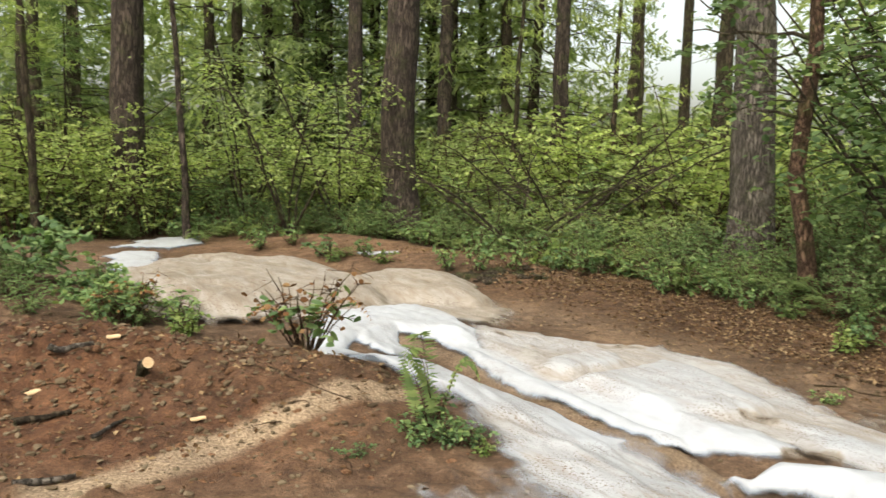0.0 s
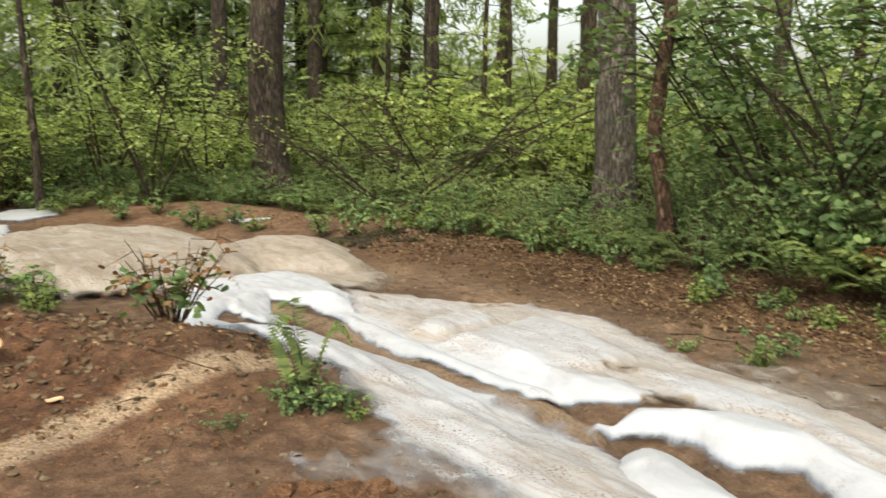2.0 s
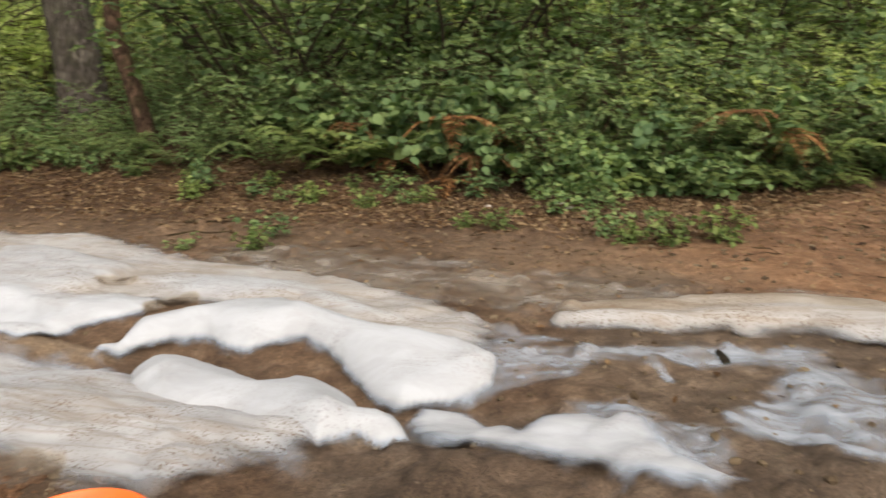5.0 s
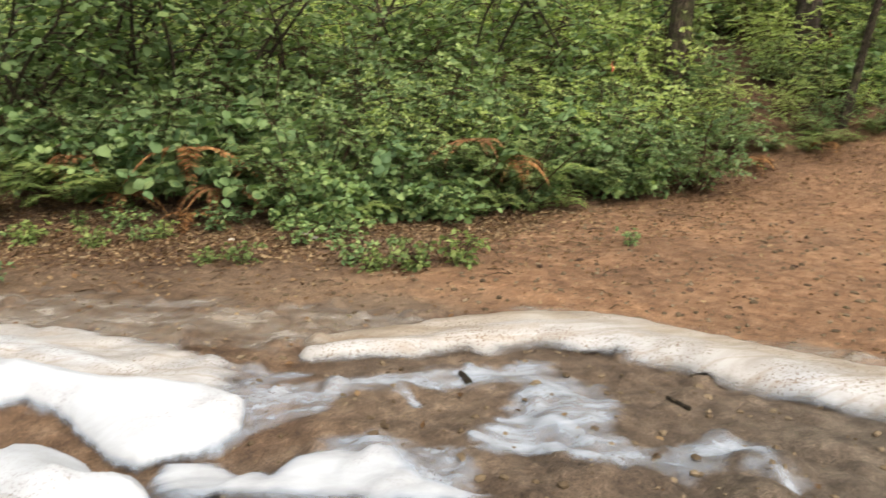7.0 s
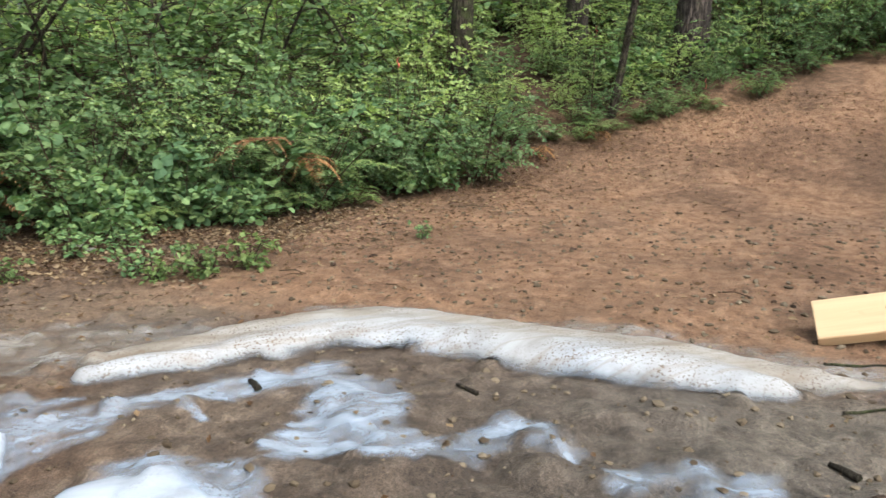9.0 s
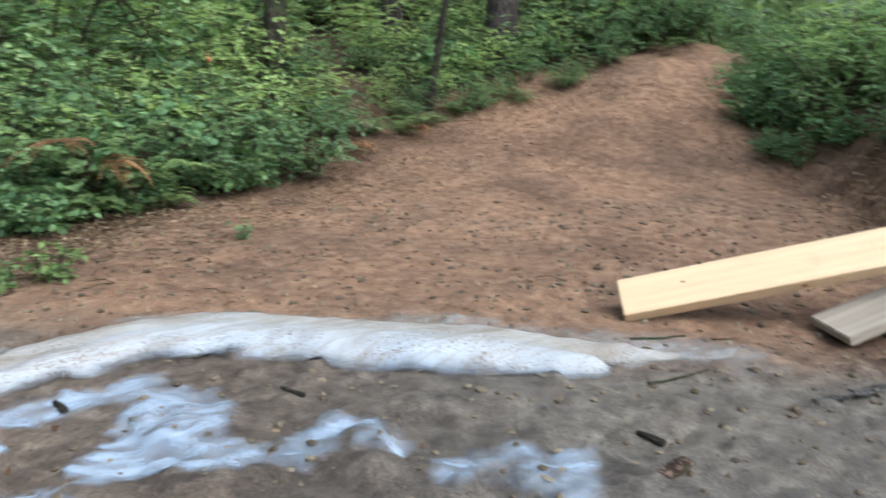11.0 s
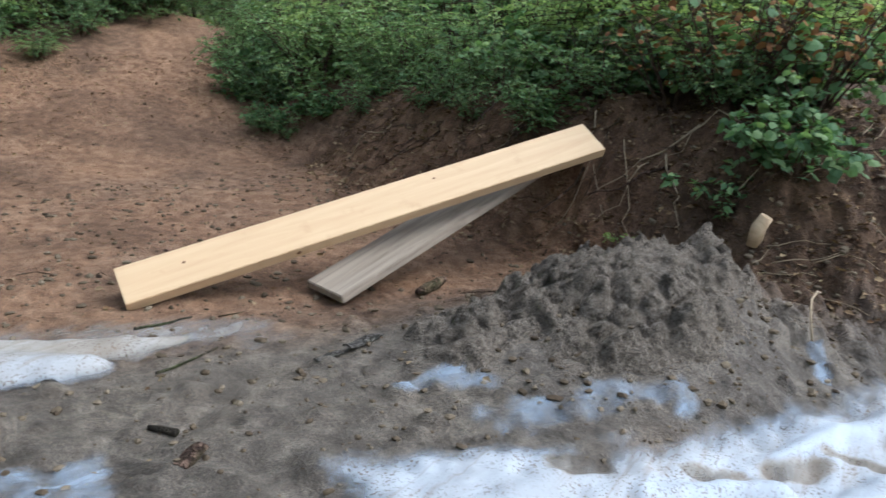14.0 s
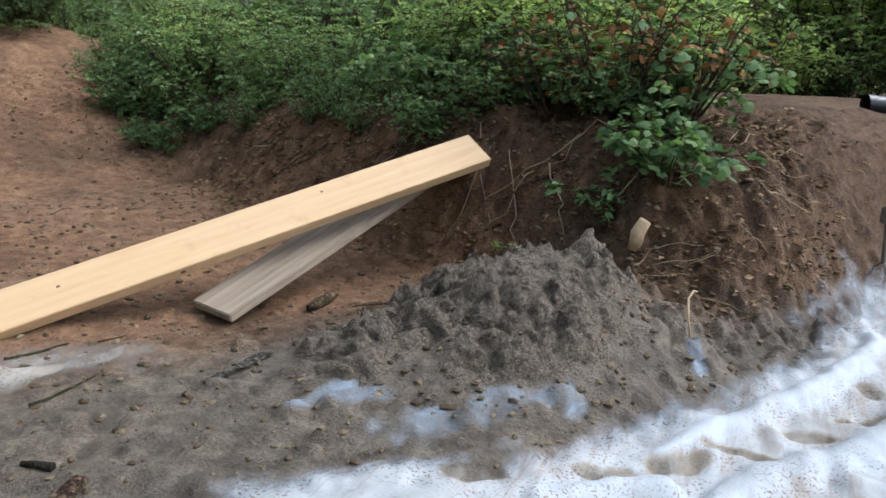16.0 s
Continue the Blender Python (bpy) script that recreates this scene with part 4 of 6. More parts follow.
foam("foam_ridge", "long rounded speckled foam ridge at the edge of the mud", [
    ([[(x + 0.16, y + 0.10, 1.45 * r_) for (x, y), r_ in zip(RIDGE, RADII)]], 0.20, 1.0, 0.85, 1.0),
    ([[(x - 0.02, y - 0.01, 0.95 * r_) for (x, y), r_ in zip(RIDGE[:-1], RADII)]], 0.34, 0.5, 0.95, 0.9)], salt=6, warp=0.05)
foam("foam_wisp", "thin wispy foam film trailing over wet mud", [([
    [(2.59, 2.27, 0.10), (2.75, 2.31, 0.14), (2.95, 2.30, 0.17), (3.04, 2.15, 0.17), (3.25, 1.95, 0.2), (3.5, 1.64, 0.22), (3.4, 1.38, 0.24), (3.1, 1.42, 0.2), (2.82, 1.45, 0.16)],
    [(3.4, 1.38, 0.22), (3.05, 1.2, 0.2), (2.88, 1.05, 0.14), (3.0, 0.76, 0.16), (3.26, 0.68, 0.16), (3.12, 0.42, 0.14)],
    [(2.92, 0.12, 0.17), (2.99, -0.06, 0.18), (2.86, -0.26, 0.17), (3.1, -0.32, 0.13)],
    [(2.36, 2.66, 0.16), (2.5, 2.48, 0.14), (2.6, 2.3, 0.1)],
], 0.03, 0.15, 0.40, 1.0), ([[(2.4, 3.0, 0.3), (2.6, 2.7, 0.3), (2.8, 2.5, 0.25)], [(2.4, 1.9, 0.2), (2.45, 1.5, 0.2)]], 0.02, 0.2, 0.4, 1.0), ([
    [(2.60, 2.27, 0.04), (2.72, 2.29, 0.07), (2.91, 2.32, 0.08), (3.04, 2.24, 0.07), (3.03, 2.1, 0.06), (2.93, 1.94, 0.04)],
    [(3.04, 2.1, 0.05), (3.37, 1.92, 0.06), (3.51, 1.62, 0.08), (3.38, 1.38, 0.07)],
    [(2.77, 1.56, 0.05), (2.78, 1.42, 0.08), (2.87, 1.28, 0.07), (2.84, 1.05, 0.05)],
    [(3.28, 0.75, 0.04), (3.28, 0.60, 0.06), (3.18, 0.50, 0.06), (3.06, 0.36, 0.04)],
    [(3.02, 1.57, 0.05), (3.05, 1.32, 0.06), (2.98, 1.14, 0.04)],
], 0.07, 0.0, 0.52, 1.0)], salt=7, warp=0.09, fold=0.002, step=0.02)
foam("foam_wisp", "thin bluish foam film on the foot of the mud heap", [([
    [(3.21, -1.60, 0.10), (3.17, -1.73, 0.15), (3.07, -1.86, 0.11)],
    [(2.78, -1.72, 0.14), (2.75, -1.92, 0.17), (2.68, -2.14, 0.17), (2.70, -2.33, 0.14), (2.82, -2.25, 0.13)],
    [(2.69, -2.42, 0.09), (2.65, -2.64, 0.09)],
    [(2.80, -3.58, 0.07), (2.70, -3.48, 0.08)],
], 0.02, 0.0, 0.33, 1.0)], salt=17, warp=0.10, fold=0.002, step=0.02)
POOL = [(2.73, -1.02), (2.70, -1.38), (2.56, -1.63), (2.42, -1.93), (2.47, -2.26), (2.46, -2.57), (2.43, -2.96), (2.45, -3.39), (2.55, -3.86), (2.64, -4.37), (2.76, -4.84), (2.8, -5.3), (2.6, -5.7), (1.6, -5.6), (1.0, -4.4), (0.95, -3.2), (1.1, -2.3), (1.75, -1.6), (2.3, -1.05)]
POOL_END = [(2.86, -4.63), (2.9, -4.97), (2.97, -5.23), (3.05, -5.68), (3.1, -6.3), (2.95, -6.9), (2.5, -6.6), (2.45, -5.4), (2.65, -5.0), (2.76, -4.75)]
foam("foam_pool", "broad white foam with brown mud cracks filling a channel", [
    (POOL, 0.035, 0.4, 0.92, 0.3),
    ([[(2.25, -2.7, 0.09), (2.25, -3.2, 0.12), (2.3, -3.8, 0.12), (2.4, -4.4, 0.12), (2.55, -5.0, 0.1)], [(1.85, -2.4, 0.15), (1.95, -3.0, 0.10), (1.8, -3.5, 0.14), (1.95, -4.2, 0.15)], [(2.2, -2.0, 0.1), (2.1, -2.5, 0.12)]], 0.5, 0.0, 1.0, 0.8),
    (POOL_END, 0.06, 0.3, 0.5, 0.35)], salt=8, warp=0.07, fold=0.03, step=0.02, holes=[[(2.29, -2.29, 0.05), (2.22, -2.44, 0.06)], [(2.21, -2.61, 0.05), (2.14, -2.81, 0.06)], [(2.18, -2.92, 0.04), (2.0, -3.06, 0.05)], [(2.08, -3.39, 0.05), (1.97, -3.49, 0.05)], [(2.24, -4.24, 0.05), (2.15, -4.16, 0.05)], [(2.43, -1.78, 0.06), (2.4, -1.92, 0.05)], [(2.04, -3.73, 0.04), (1.98, -3.87, 0.05)]])
HEAP_WEST = [(-4.6, 9.4), (-4.5, 10.8), (-4.1, 11.5), (-3.37, 11.4), (-2.84, 11.6), (-2.24, 11.1), (-1.8, 10.2), (-1.2, 9.6), (-1.2, 8.5), (-1.6, 7.9), (-2.2, 7.0), (-3.0, 6.8), (-3.7, 7.6)]
HEAP_EAST = [(-2.0, 10.0), (-1.6, 10.9), (-1.2, 11.1), (-0.6, 10.7), (-0.26, 10.1), (-0.1, 9.4), (-0.15, 8.8), (-0.7, 8.8), (-1.3, 9.0)]
foam("foam_heap", "old smooth brownish foam heaped in low domes on dirt", [
    ([(-2.4, 10.2), (-0.3, 9.9), (0.2, 8.9), (0.1, 7.9), (-0.6, 8.0), (-1.5, 7.5), (-2.0, 7.2)], 0.03, 0.95, 0.85, 0.4),
    (HEAP_WEST, 0.24, 1.0, 1.0, 0.12, 0.9),
    (HEAP_EAST, 0.17, 1.0, 1.0, 0.12, 0.6),
    ([[(-3.2, 9.3, 0.5), (-2.6, 9.5, 0.45), (-2.0, 9.2, 0.4), (-1.6, 8.6, 0.3)], [(-2.9, 8.2, 0.4), (-2.3, 8.5, 0.4)]], 0.07, 0.5, 0.85, 1.0)], step=0.04, salt=9, warp=0.1, fold=0.008)
foam("foam_patch", "thin white foam patch on far dirt", [([(-5.8, 11.5), (-5.7, 12.4), (-5.2, 12.2), (-4.6, 10.9), (-4.4, 9.8), (-5.0, 10.2)], 0.04, 0.1, 0.95, 0.2), ([(-6.3, 13.0), (-6.3, 14.4), (-5.6, 14.7), (-5.0, 13.7), (-5.4, 12.8)], 0.04, 0.1, 0.9, 0.25), ([[(-2.05, 12.45, 0.14), (-1.6, 12.25, 0.12)]], 0.06, 0.1, 0.95, 1.0)], step=0.05, salt=10, warp=0.25)

# ---------------------------------------------------------------- trees
def place_tree(name, label, meshes, x, y, turn=0.0, lean=(0.0, 0.0), scale=1.0, group="", names=("trunk", "branchwork", "crown")):
    z = floor_at(x, y) - 0.08
    ob = thing(name, label, "tree", group=group)
    ob.matrix_basis = pose(x, y, z, lean[0], lean[1], turn) @ Matrix.Scale(scale, 4)
    for n, me in zip(names, meshes):
        part(n, me, ob)
    return ob


FIR = [conifer_meshes(100 + k, 20 + k, 0.62, 9, 22, 0.55, 9.5, 2.4, LEAF_NEEDLE, (BARK_FIR, BARK_GREY, BARK_FIR)[k]) for k in range(3)]
SLIM = [conifer_meshes(120 + k, 15 + k, 0.42, 9, 22, 0.5, 4.6, 1.8, LEAF_NEEDLE, (BARK_FIR, BARK_DARK)[k]) for k in range(2)]
POLE = [conifer_meshes(130 + k, 9, 0.15, 20, 22, 0.38, 3.0 + k, 1.3, LEAF_NEEDLE, (BARK_DARK, BARK_FIR)[k]) for k in range(2)]
YOUNG = [conifer_meshes(140 + k, 6.5 + k, 0.13, 60, 34, 0.30, 0.6, 2.1, LEAF_SHRUB if k else LEAF_NEEDLE, BARK_DARK) for k in range(3)]
BIG = "tall fir with furrowed brown bark rising from undergrowth"
for x, y, k, s, turn in ((-7.44, 15.87, 0, 1.15, 20), (-1.85, 15.43, 2, 1.12, 80), (4.13, 13.95, 1, 1.15, 140)):
    place_tree("fir_tree", BIG, FIR[k], x, y, turn, (0, 1.0 if k == 1 else 0), s, "tall firs")
for x, y, k, s, turn in ((-3.6, 19.7, 0, 1.05, 0), (-1.57, 22.0, 0, 1.05, 90), (1.37, 20.0, 0, 1.05, 200), (3.29, 21.8, 1, 0.95, 30), (5.04, 23.5, 1, 0.9, 250), (4.98, 19.4, 1, 1.1, 300), (-7.56, 20.7, 1, 0.85, 60), (-11.4, 21.2, 1, 0.9, 10), (13.1, 2.2, 0, 0.85, 45), (12.8, 0.46, 0, 1.15, 95), (10.8, 3.3, 1, 0.75, 15), (14.5, 4.5, 0, 1.0, 130), (-10.2, 17.5, 1, 0.8, 190), (16.5, 1.4, 1, 1.0, 210), (9.0, 18.0, 0, 1.0, 75), (11.5, 12.0, 1, 1.0, 310), (15.0, 8.0, 0, 1.1, 25)):
    place_tree("fir_tree", "slender dark-barked fir standing back among bushes", SLIM[k], x, y, turn, (0, 0), s, "slender firs")
for x, y, k, s, turn, lean in ((-7.7, 13.1, 0, 1.0, 0, (0, -2)), (-5.6, 14.3, 1, 0.95, 50, (0, -3)), (11.2, 1.35, 0, 0.7, 80, (0, -9)), (-9.5, 15.5, 0, 1.0, 140, (2, 2)), (-8.6, 18.5, 0, 1.2, 100, (0, 1)), (2.2, 17.5, 0, 1.0, 33, (0, 2)), (2.9, 17.0, 0, 0.9, 233, (0, 4)), (0.2, 18.5, 0, 1.0, 133, (0, -2))):
    place_tree("young_tree", "thin bare-stemmed young tree in the undergrowth", POLE[k], x, y, turn, lean, s, "thin young trees")


def bent_tree():
    """The reddish crooked stem at the wood's edge, with stub branches."""
    x, y = 3.5, 9.45
    z = floor_at(x, y)
    r = np.random.default_rng(5)
    ob = thing("crooked_tree", "crooked reddish-barked small tree with bare mossy branches", "tree", x, y, z - 0.05)
    line = np.array([(0.03, 0, 0), (0.0, 0, 0.35), (-0.07, 0.02, 0.85), (-0.20, 0.02, 1.4), (-0.17, 0, 2.0), (-0.09, 0, 2.8), (-0.12, 0.05, 3.8), (-0.05, 0.1, 5.2), (0.1, 0.1, 7.0)])
    v, f = tubes([(line, [0.14, 0.105, 0.095, 0.09, 0.088, 0.08, 0.07, 0.05, 0.025])], 10)
    part("trunk", mesh_of("trunk", v, f, BARK_RED), ob)
    rods, pos, fwd, up, sz = [], [], [], [], []
    for h, a, ln in ((2.05, 185, 0.6), (2.5, 10, 1.1), (2.9, 160, 1.3), (3.3, 300, 1.2), (3.7, 40, 1.5), (4.2, 210, 1.6), (4.6, 100, 1.4), (5.1, 330, 1.2), (5.6, 170, 1.0)):
        at = np.array([np.interp(h, line[:, 2], line[:, m]) for m in range(3)])
        way = np.array([np.cos(radians(a)), np.sin(radians(a)), 0.25])
        rods.append((bent(at, way, ln, 0.1, 7, 0.16, r), np.linspace(0.028, 0.006, 7)))
        if h > 2.3:
            bough_leaves(r, at, way, ln * 1.3, 70, 0.10, pos, fwd, up, sz)
    v, f = tubes(rods, 5)
    part("branchwork", mesh_of("branchwork", v, f, BARK_DARK), ob)
    v, f = foliage(OVATE, pos, fwd, up, sz)
    part("foliage", mesh_of("foliage", v, f, LEAF_SHRUB, False), ob)


bent_tree()


def vine_maple(x, y, seed, height, reach, stems, label, leafy=True):
    """Several mossy leaning stems from one root, with arching dark limbs."""
    r = np.random.default_rng(seed)
    ob = thing("vine_maple", label, "tree", x, y, floor_at(x, y) - 0.05)
    rods, pos, fwd, up, sz = [], [], [], [], []
    for k in range(stems):
        a = 2 * np.pi * k / stems + r.normal(0, 0.4)
        way = np.array([np.cos(a) * reach, np.sin(a) * reach, 1.0])
        pts = bent((0, 0, 0), way, height * r.uniform(0.8, 1.1), 0.25 * reach, 10, 0.10, r)
        rods.append((pts, np.linspace(0.027, 0.007, 10)))
        for _ in range(7):
            s = r.uniform(0.3, 0.95)
            at = np.array([np.interp(s, np.linspace(0, 1, 10), pts[:, m]) for m in range(3)])
            b = r.uniform(0, 2 * np.pi)
            w2 = np.array([np.cos(b), np.sin(b), r.uniform(0, 0.6)])
            ln = r.uniform(0.5, 1.4)
            tp = bent(at, w2, ln, 0.5, 6, 0.14, r)
            rods.append((tp, np.linspace(0.012, 0.003, 6)))
            if leafy:
                for q in r.uniform(0.2, 1, 34):
                    c = np.array([np.interp(q, np.linspace(0, 1, 6), tp[:, m]) for m in range(3)]) + r.normal(0, 0.08, 3)
                    pos.append(c)
                    fwd.append(np.array([r.normal(), r.normal(), -0.35]))
                    up.append(np.array([r.normal(0, 0.35), r.normal(0, 0.35), 1.0]))
                    sz.append(r.uniform(0.05, 0.085) if y > 11 else r.uniform(0.06, 0.11))
    v, f = tubes(rods, 6)
    part("branchwork", mesh_of("branchwork", v, f, BARK_DARK), ob)
    if leafy:
        v, f = foliage(LOBED, pos, fwd, up, sz)
        # far maples get the sunlit leaf colour, near ones the shaded one
        part("foliage", mesh_of("foliage", v, f, LEAF_BRIGHT if y > 11 else LEAF_MAPLE_SHADED, False), ob)
    return ob


MAPLE = "many-stemmed vine maple with arching mossy branches"
for x, y, seed, h, reach, stems in ((-3.8, 14.6, 1, 3.6, 0.5, 6), (-3.1, 15.6, 2, 3.6, 0.45, 5), (-5.0, 15.8, 3, 4.0, 0.5, 5), (1.2, 14.5, 4, 3.0, 1.0, 6), (0.4, 13.6, 5, 2.6, 1.2, 5), (5.0, 9.2, 7, 4.0, 0.7, 6), (6.2, 8.4, 8, 4.0, 0.8, 6), (7.6, 6.8, 10, 3.6, 0.6, 6), (9.0, 5.6, 11, 3.4, 0.6, 5), (-8.4, 14.6, 12, 3.4, 0.8, 5), (10.2, 4.2, 13, 3.0, 0.6, 5), (5.4, 8.2, 15, 4.8, 0.6, 7), (5.6, 9.8, 16, 5.6, 0.6, 7), (6.6, 7.4, 17, 4.2, 0.6, 7), (4.9, 8.9, 18, 3.6, 0.8, 6)):
    vine_maple(x, y, seed, h, reach, stems, MAPLE, seed not in (4, 5))

# ---------------------------------------------------------------- bushes
BUSH = [shrub_meshes(200 + k, 1.3, 0.9, 9, 13, 13, 0.060, OVATE, LEAF_SHRUB) for k in range(4)]
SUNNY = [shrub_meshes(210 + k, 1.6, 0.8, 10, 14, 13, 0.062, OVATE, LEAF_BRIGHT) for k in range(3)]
BRAMBLE = [shrub_meshes(220 + k, 0.95, 1.1, 10, 11, 6, 0.10, LOBED, LEAF_BRAMBLE, 0.5) for k in range(4)]
WEED = [shrub_meshes(230 + k, 0.32, 1.1, 6, 6, 5, 0.05, OVATE, (LEAF_BRAMBLE, LEAF_FERN)[k % 2], 0.4) for k in range(3)]
FERN = [fern_meshes(240 + k, 11 + k, 0.85, LEAF_FERN, 1.35) for k in range(3)]
DEADFERN = [fern_meshes(250 + k, 10, 0.8, LEAF_DEAD, 0.45, 0.5) for k in range(2)]

KINDS = {
    "bush": (BUSH, ("branchwork", "foliage"), "leafy green woodland bush", "bush", "woodland bushes"),
    "sunny": (SUNNY, ("branchwork", "foliage"), "yellow-green bush coloured as if sunlit, deep in the wood", "bush", "sunlit bushes"),
    "bramble": (BRAMBLE, ("branchwork", "foliage"), "dense dark-green bramble with broad lobed leaves", "bramble", "brambles"),
    "weed": (WEED, ("branchwork", "foliage"), "small green weed sprouting from bare dirt", "weed", "weeds"),
    "fern": (FERN, ("stalk", "frond"), "green sword fern with arching fronds", "fern", "ferns"),
    "dead": (DEADFERN, ("stalk", "frond"), "dead rust-brown fern with drooping fronds", "fern", "dead ferns"),
    "young": (YOUNG, ("trunk", "branchwork", "crown"), "young feathery conifer with drooping boughs", "tree", "young conifers"),
}
NAMES = {"bush": "bush", "sunny": "shrub", "bramble": "bramble", "weed": "weed", "fern": "sword_fern", "dead": "dead_fern", "young": "young_conifer"}


HOLLOWS = ((5.2, 5.55, 0.62), (4.35, 6.85, 0.55), (4.85, 6.2, 0.45))


def plant(kind, x, y, scale=1.0, turn=None, tilt=0.0, up=0.0, label="", anywhere=False):
    if not anywhere and kind != "weed" and any(math.hypot(x - a, y - b) < c for a, b, c in HOLLOWS):
        return
    # low, open growth below the far trunks
    if kind in ("bush", "sunny", "bramble") and -1.5 < x < 4.6 and 8.4 < y < 15.5:
        scale = min(scale, 0.95) * 0.8
    scale = scale * (0.7 if 9.3 < x < 14 and -0.5 < y < 4.8 else 1.0)
    meshes, names, text, category, group = KINDS[kind]
    k = rng.integers(len(meshes))
    turn = rng.uniform(0, 360) if turn is None else turn
    ob = thing(NAMES[kind], label or text, category, group=group)
    ob.matrix_basis = pose(x, y, floor_at(x, y) - 0.02 + up, tilt, 0, turn) @ Matrix.Diagonal((scale, scale, scale * rng.uniform(0.85, 1.15), 1))
    for n, me in zip(names, meshes[k]):
        part(n, me, ob)


def along(line, pace):
    """Points with outward (left-hand) normals, evenly along a polyline."""
    pts = np.array(line, float)
    seg = np.diff(pts, axis=0)
    ln = np.hypot(*seg.T)
    acc = np.concatenate([[0], np.cumsum(ln)])
    for s in np.arange(0.2, acc[-1], pace):
        k = min(np.searchsorted(acc, s) - 1, len(seg) - 1)
        u = seg[k] / ln[k]
        yield pts[k] + u * (s - acc[k]), np.array([-u[1], u[0]])


# belts of undergrowth behind the northern edge, from low plants to tall bushes
for pace, lo, hi, kinds, s0, s1 in (
    (0.34, 0.0, 0.6, ("weed", "fern", "bush", "weed", "bush"), 0.55, 1.0),
    (0.5, 0.5, 1.5, ("bush", "fern", "bush", "bramble", "sunny"), 0.65, 1.1),
    (0.65, 1.3, 2.8, ("bush", "bush", "sunny", "fern"), 0.8, 1.3),
    (1.0, 2.6, 4.8, ("bush", "sunny", "bush"), 1.0, 1.7),
    (1.25, 4.6, 8.5, ("sunny", "sunny", "bush"), 1.3, 2.2),
    (1.2, 1.6, 9.0, ("young",), 0.55, 1.15),
    (2.0, 8.0, 14.0, ("sunny",), 1.6, 2.6),
):
    for at, nrm in along(EDGE_NORTH, pace):
        d = rng.uniform(lo, hi)
        px, py = at + nrm * d + rng.normal(0, 0.15, 2)
        if px < -0.72 * py - 1.0 or behind_north(px, py) < -0.35:
            continue
        kind = kinds[rng.integers(len(kinds))]
        # the dim eastern wall takes the darker leaf colour instead
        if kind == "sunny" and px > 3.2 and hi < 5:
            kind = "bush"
        if kind == "young" and px > -2.2:
            continue
        plant(kind, px, py, rng.uniform(s0, s1) * (0.8 if kind == "fern" else 1))
# weeds along the verge
for at, nrm in along(EDGE_NORTH[9:20], 0.2):
    px, py = at + nrm * rng.uniform(-0.7, 0.05) + rng.normal(0, 0.1, 2)
    if rng.uniform() < 0.7:
        plant("weed", px, py, rng.uniform(0.6, 1.2))
# low fringe under the trees
for at, nrm in along(EDGE_NORTH[1:12], 0.3):
    px, py = at + nrm * rng.uniform(-0.35, 0.3) + rng.normal(0, 0.15, 2)
    kind = ("weed", "fern", "weed", "bush")[rng.integers(4)]
    plant(kind, px, py, {"weed": 1.7, "fern": 0.55, "bush": 0.45}[kind] * rng.uniform(0.8, 1.3))
# the wall of brambles facing the mud
for at, nrm in along([(4.2, 7.6), (4.6, 6.8), (5.1, 6.0), (5.5, 5.35), (6.0, 4.9), (6.5, 4.3), (7.2, 3.95), (8.2, 3.5), (9.0, 2.9)], 0.37):
    for d, kind, s in ((0.15, "bramble", 0.7), (0.55, "bramble", 1.05), (1.0, "bush", 1.15), (1.6, "bramble", 1.35), (2.4, "bush", 1.6)):
        px, py = at + nrm * (d + rng.uniform(-0.2, 0.2)) + rng.normal(0, 0.12, 2)
        if rng.uniform() < 0.7 and not (d < 0.5 and py > 5.7):
            plant(kind, px, py, s * rng.uniform(0.75, 1.15))
# low bushes where the track climbs
for at, nrm in along(EDGE_NORTH[-13:], 0.42):
    for d, kind, s in ((0.1, "fern", 0.5), (0.35, "bush", 0.65), (0.9, "sunny", 0.75), (1.5, "bush", 0.9), (2.3, "sunny", 0.9)):
        px, py = at + nrm * (d + rng.uniform(-0.15, 0.25)) + rng.normal(0, 0.12, 2)
        if rng.uniform() < 0.75:
            plant(kind, px, py, s * rng.uniform(0.8, 1.25))
# ferns at the foot of the brambles, green and dead
for x, y, k, s, up in ((3.96, 7.35, "fern", 0.9, 0.1), (4.3, 7.2, "fern", 0.9, 0.15), (4.55, 6.9, "fern", 0.85, 0.1), (4.8, 6.6, "fern", 0.8, 0.15), (5.45, 5.75, "fern", 0.9, 0.3), (5.75, 5.5, "fern", 0.8, 0.3), (3.4, 8.4, "fern", 0.8, 0), (6.9, 3.85, "fern", 0.8, 0.45), (7.5, 3.6, "fern", 0.8, 0.2), (8.4, 3.0, "fern", 0.7, 0.1), (2.3, 9.7, "fern", 0.8, 0), (1.6, 10.9, "fern", 0.8, 0), (5.15, 5.95, "dead", 0.75, 0.65), (5.3, 5.75, "dead", 0.65, 0.3), (5.1, 5.85, "dead", 0.6, 0.1), (5.65, 5.4, "dead", 0.6, 0.5), (4.7, 7.0, "dead", 0.7, 0.5), (4.85, 6.5, "dead", 0.6, 0.2), (6.75, 3.85, "dead", 0.6, 0.75), (7.05, 3.6, "dead", 0.6, 0.55), (1.95, 10.9, "dead", 0.7, 0), (9.9, 2.0, "dead", 0.6, 0.1), (10.5, 1.4, "dead", 0.6, 0.1)):
    plant(k, x, y, s, None, 0.0, up, anywhere=True)
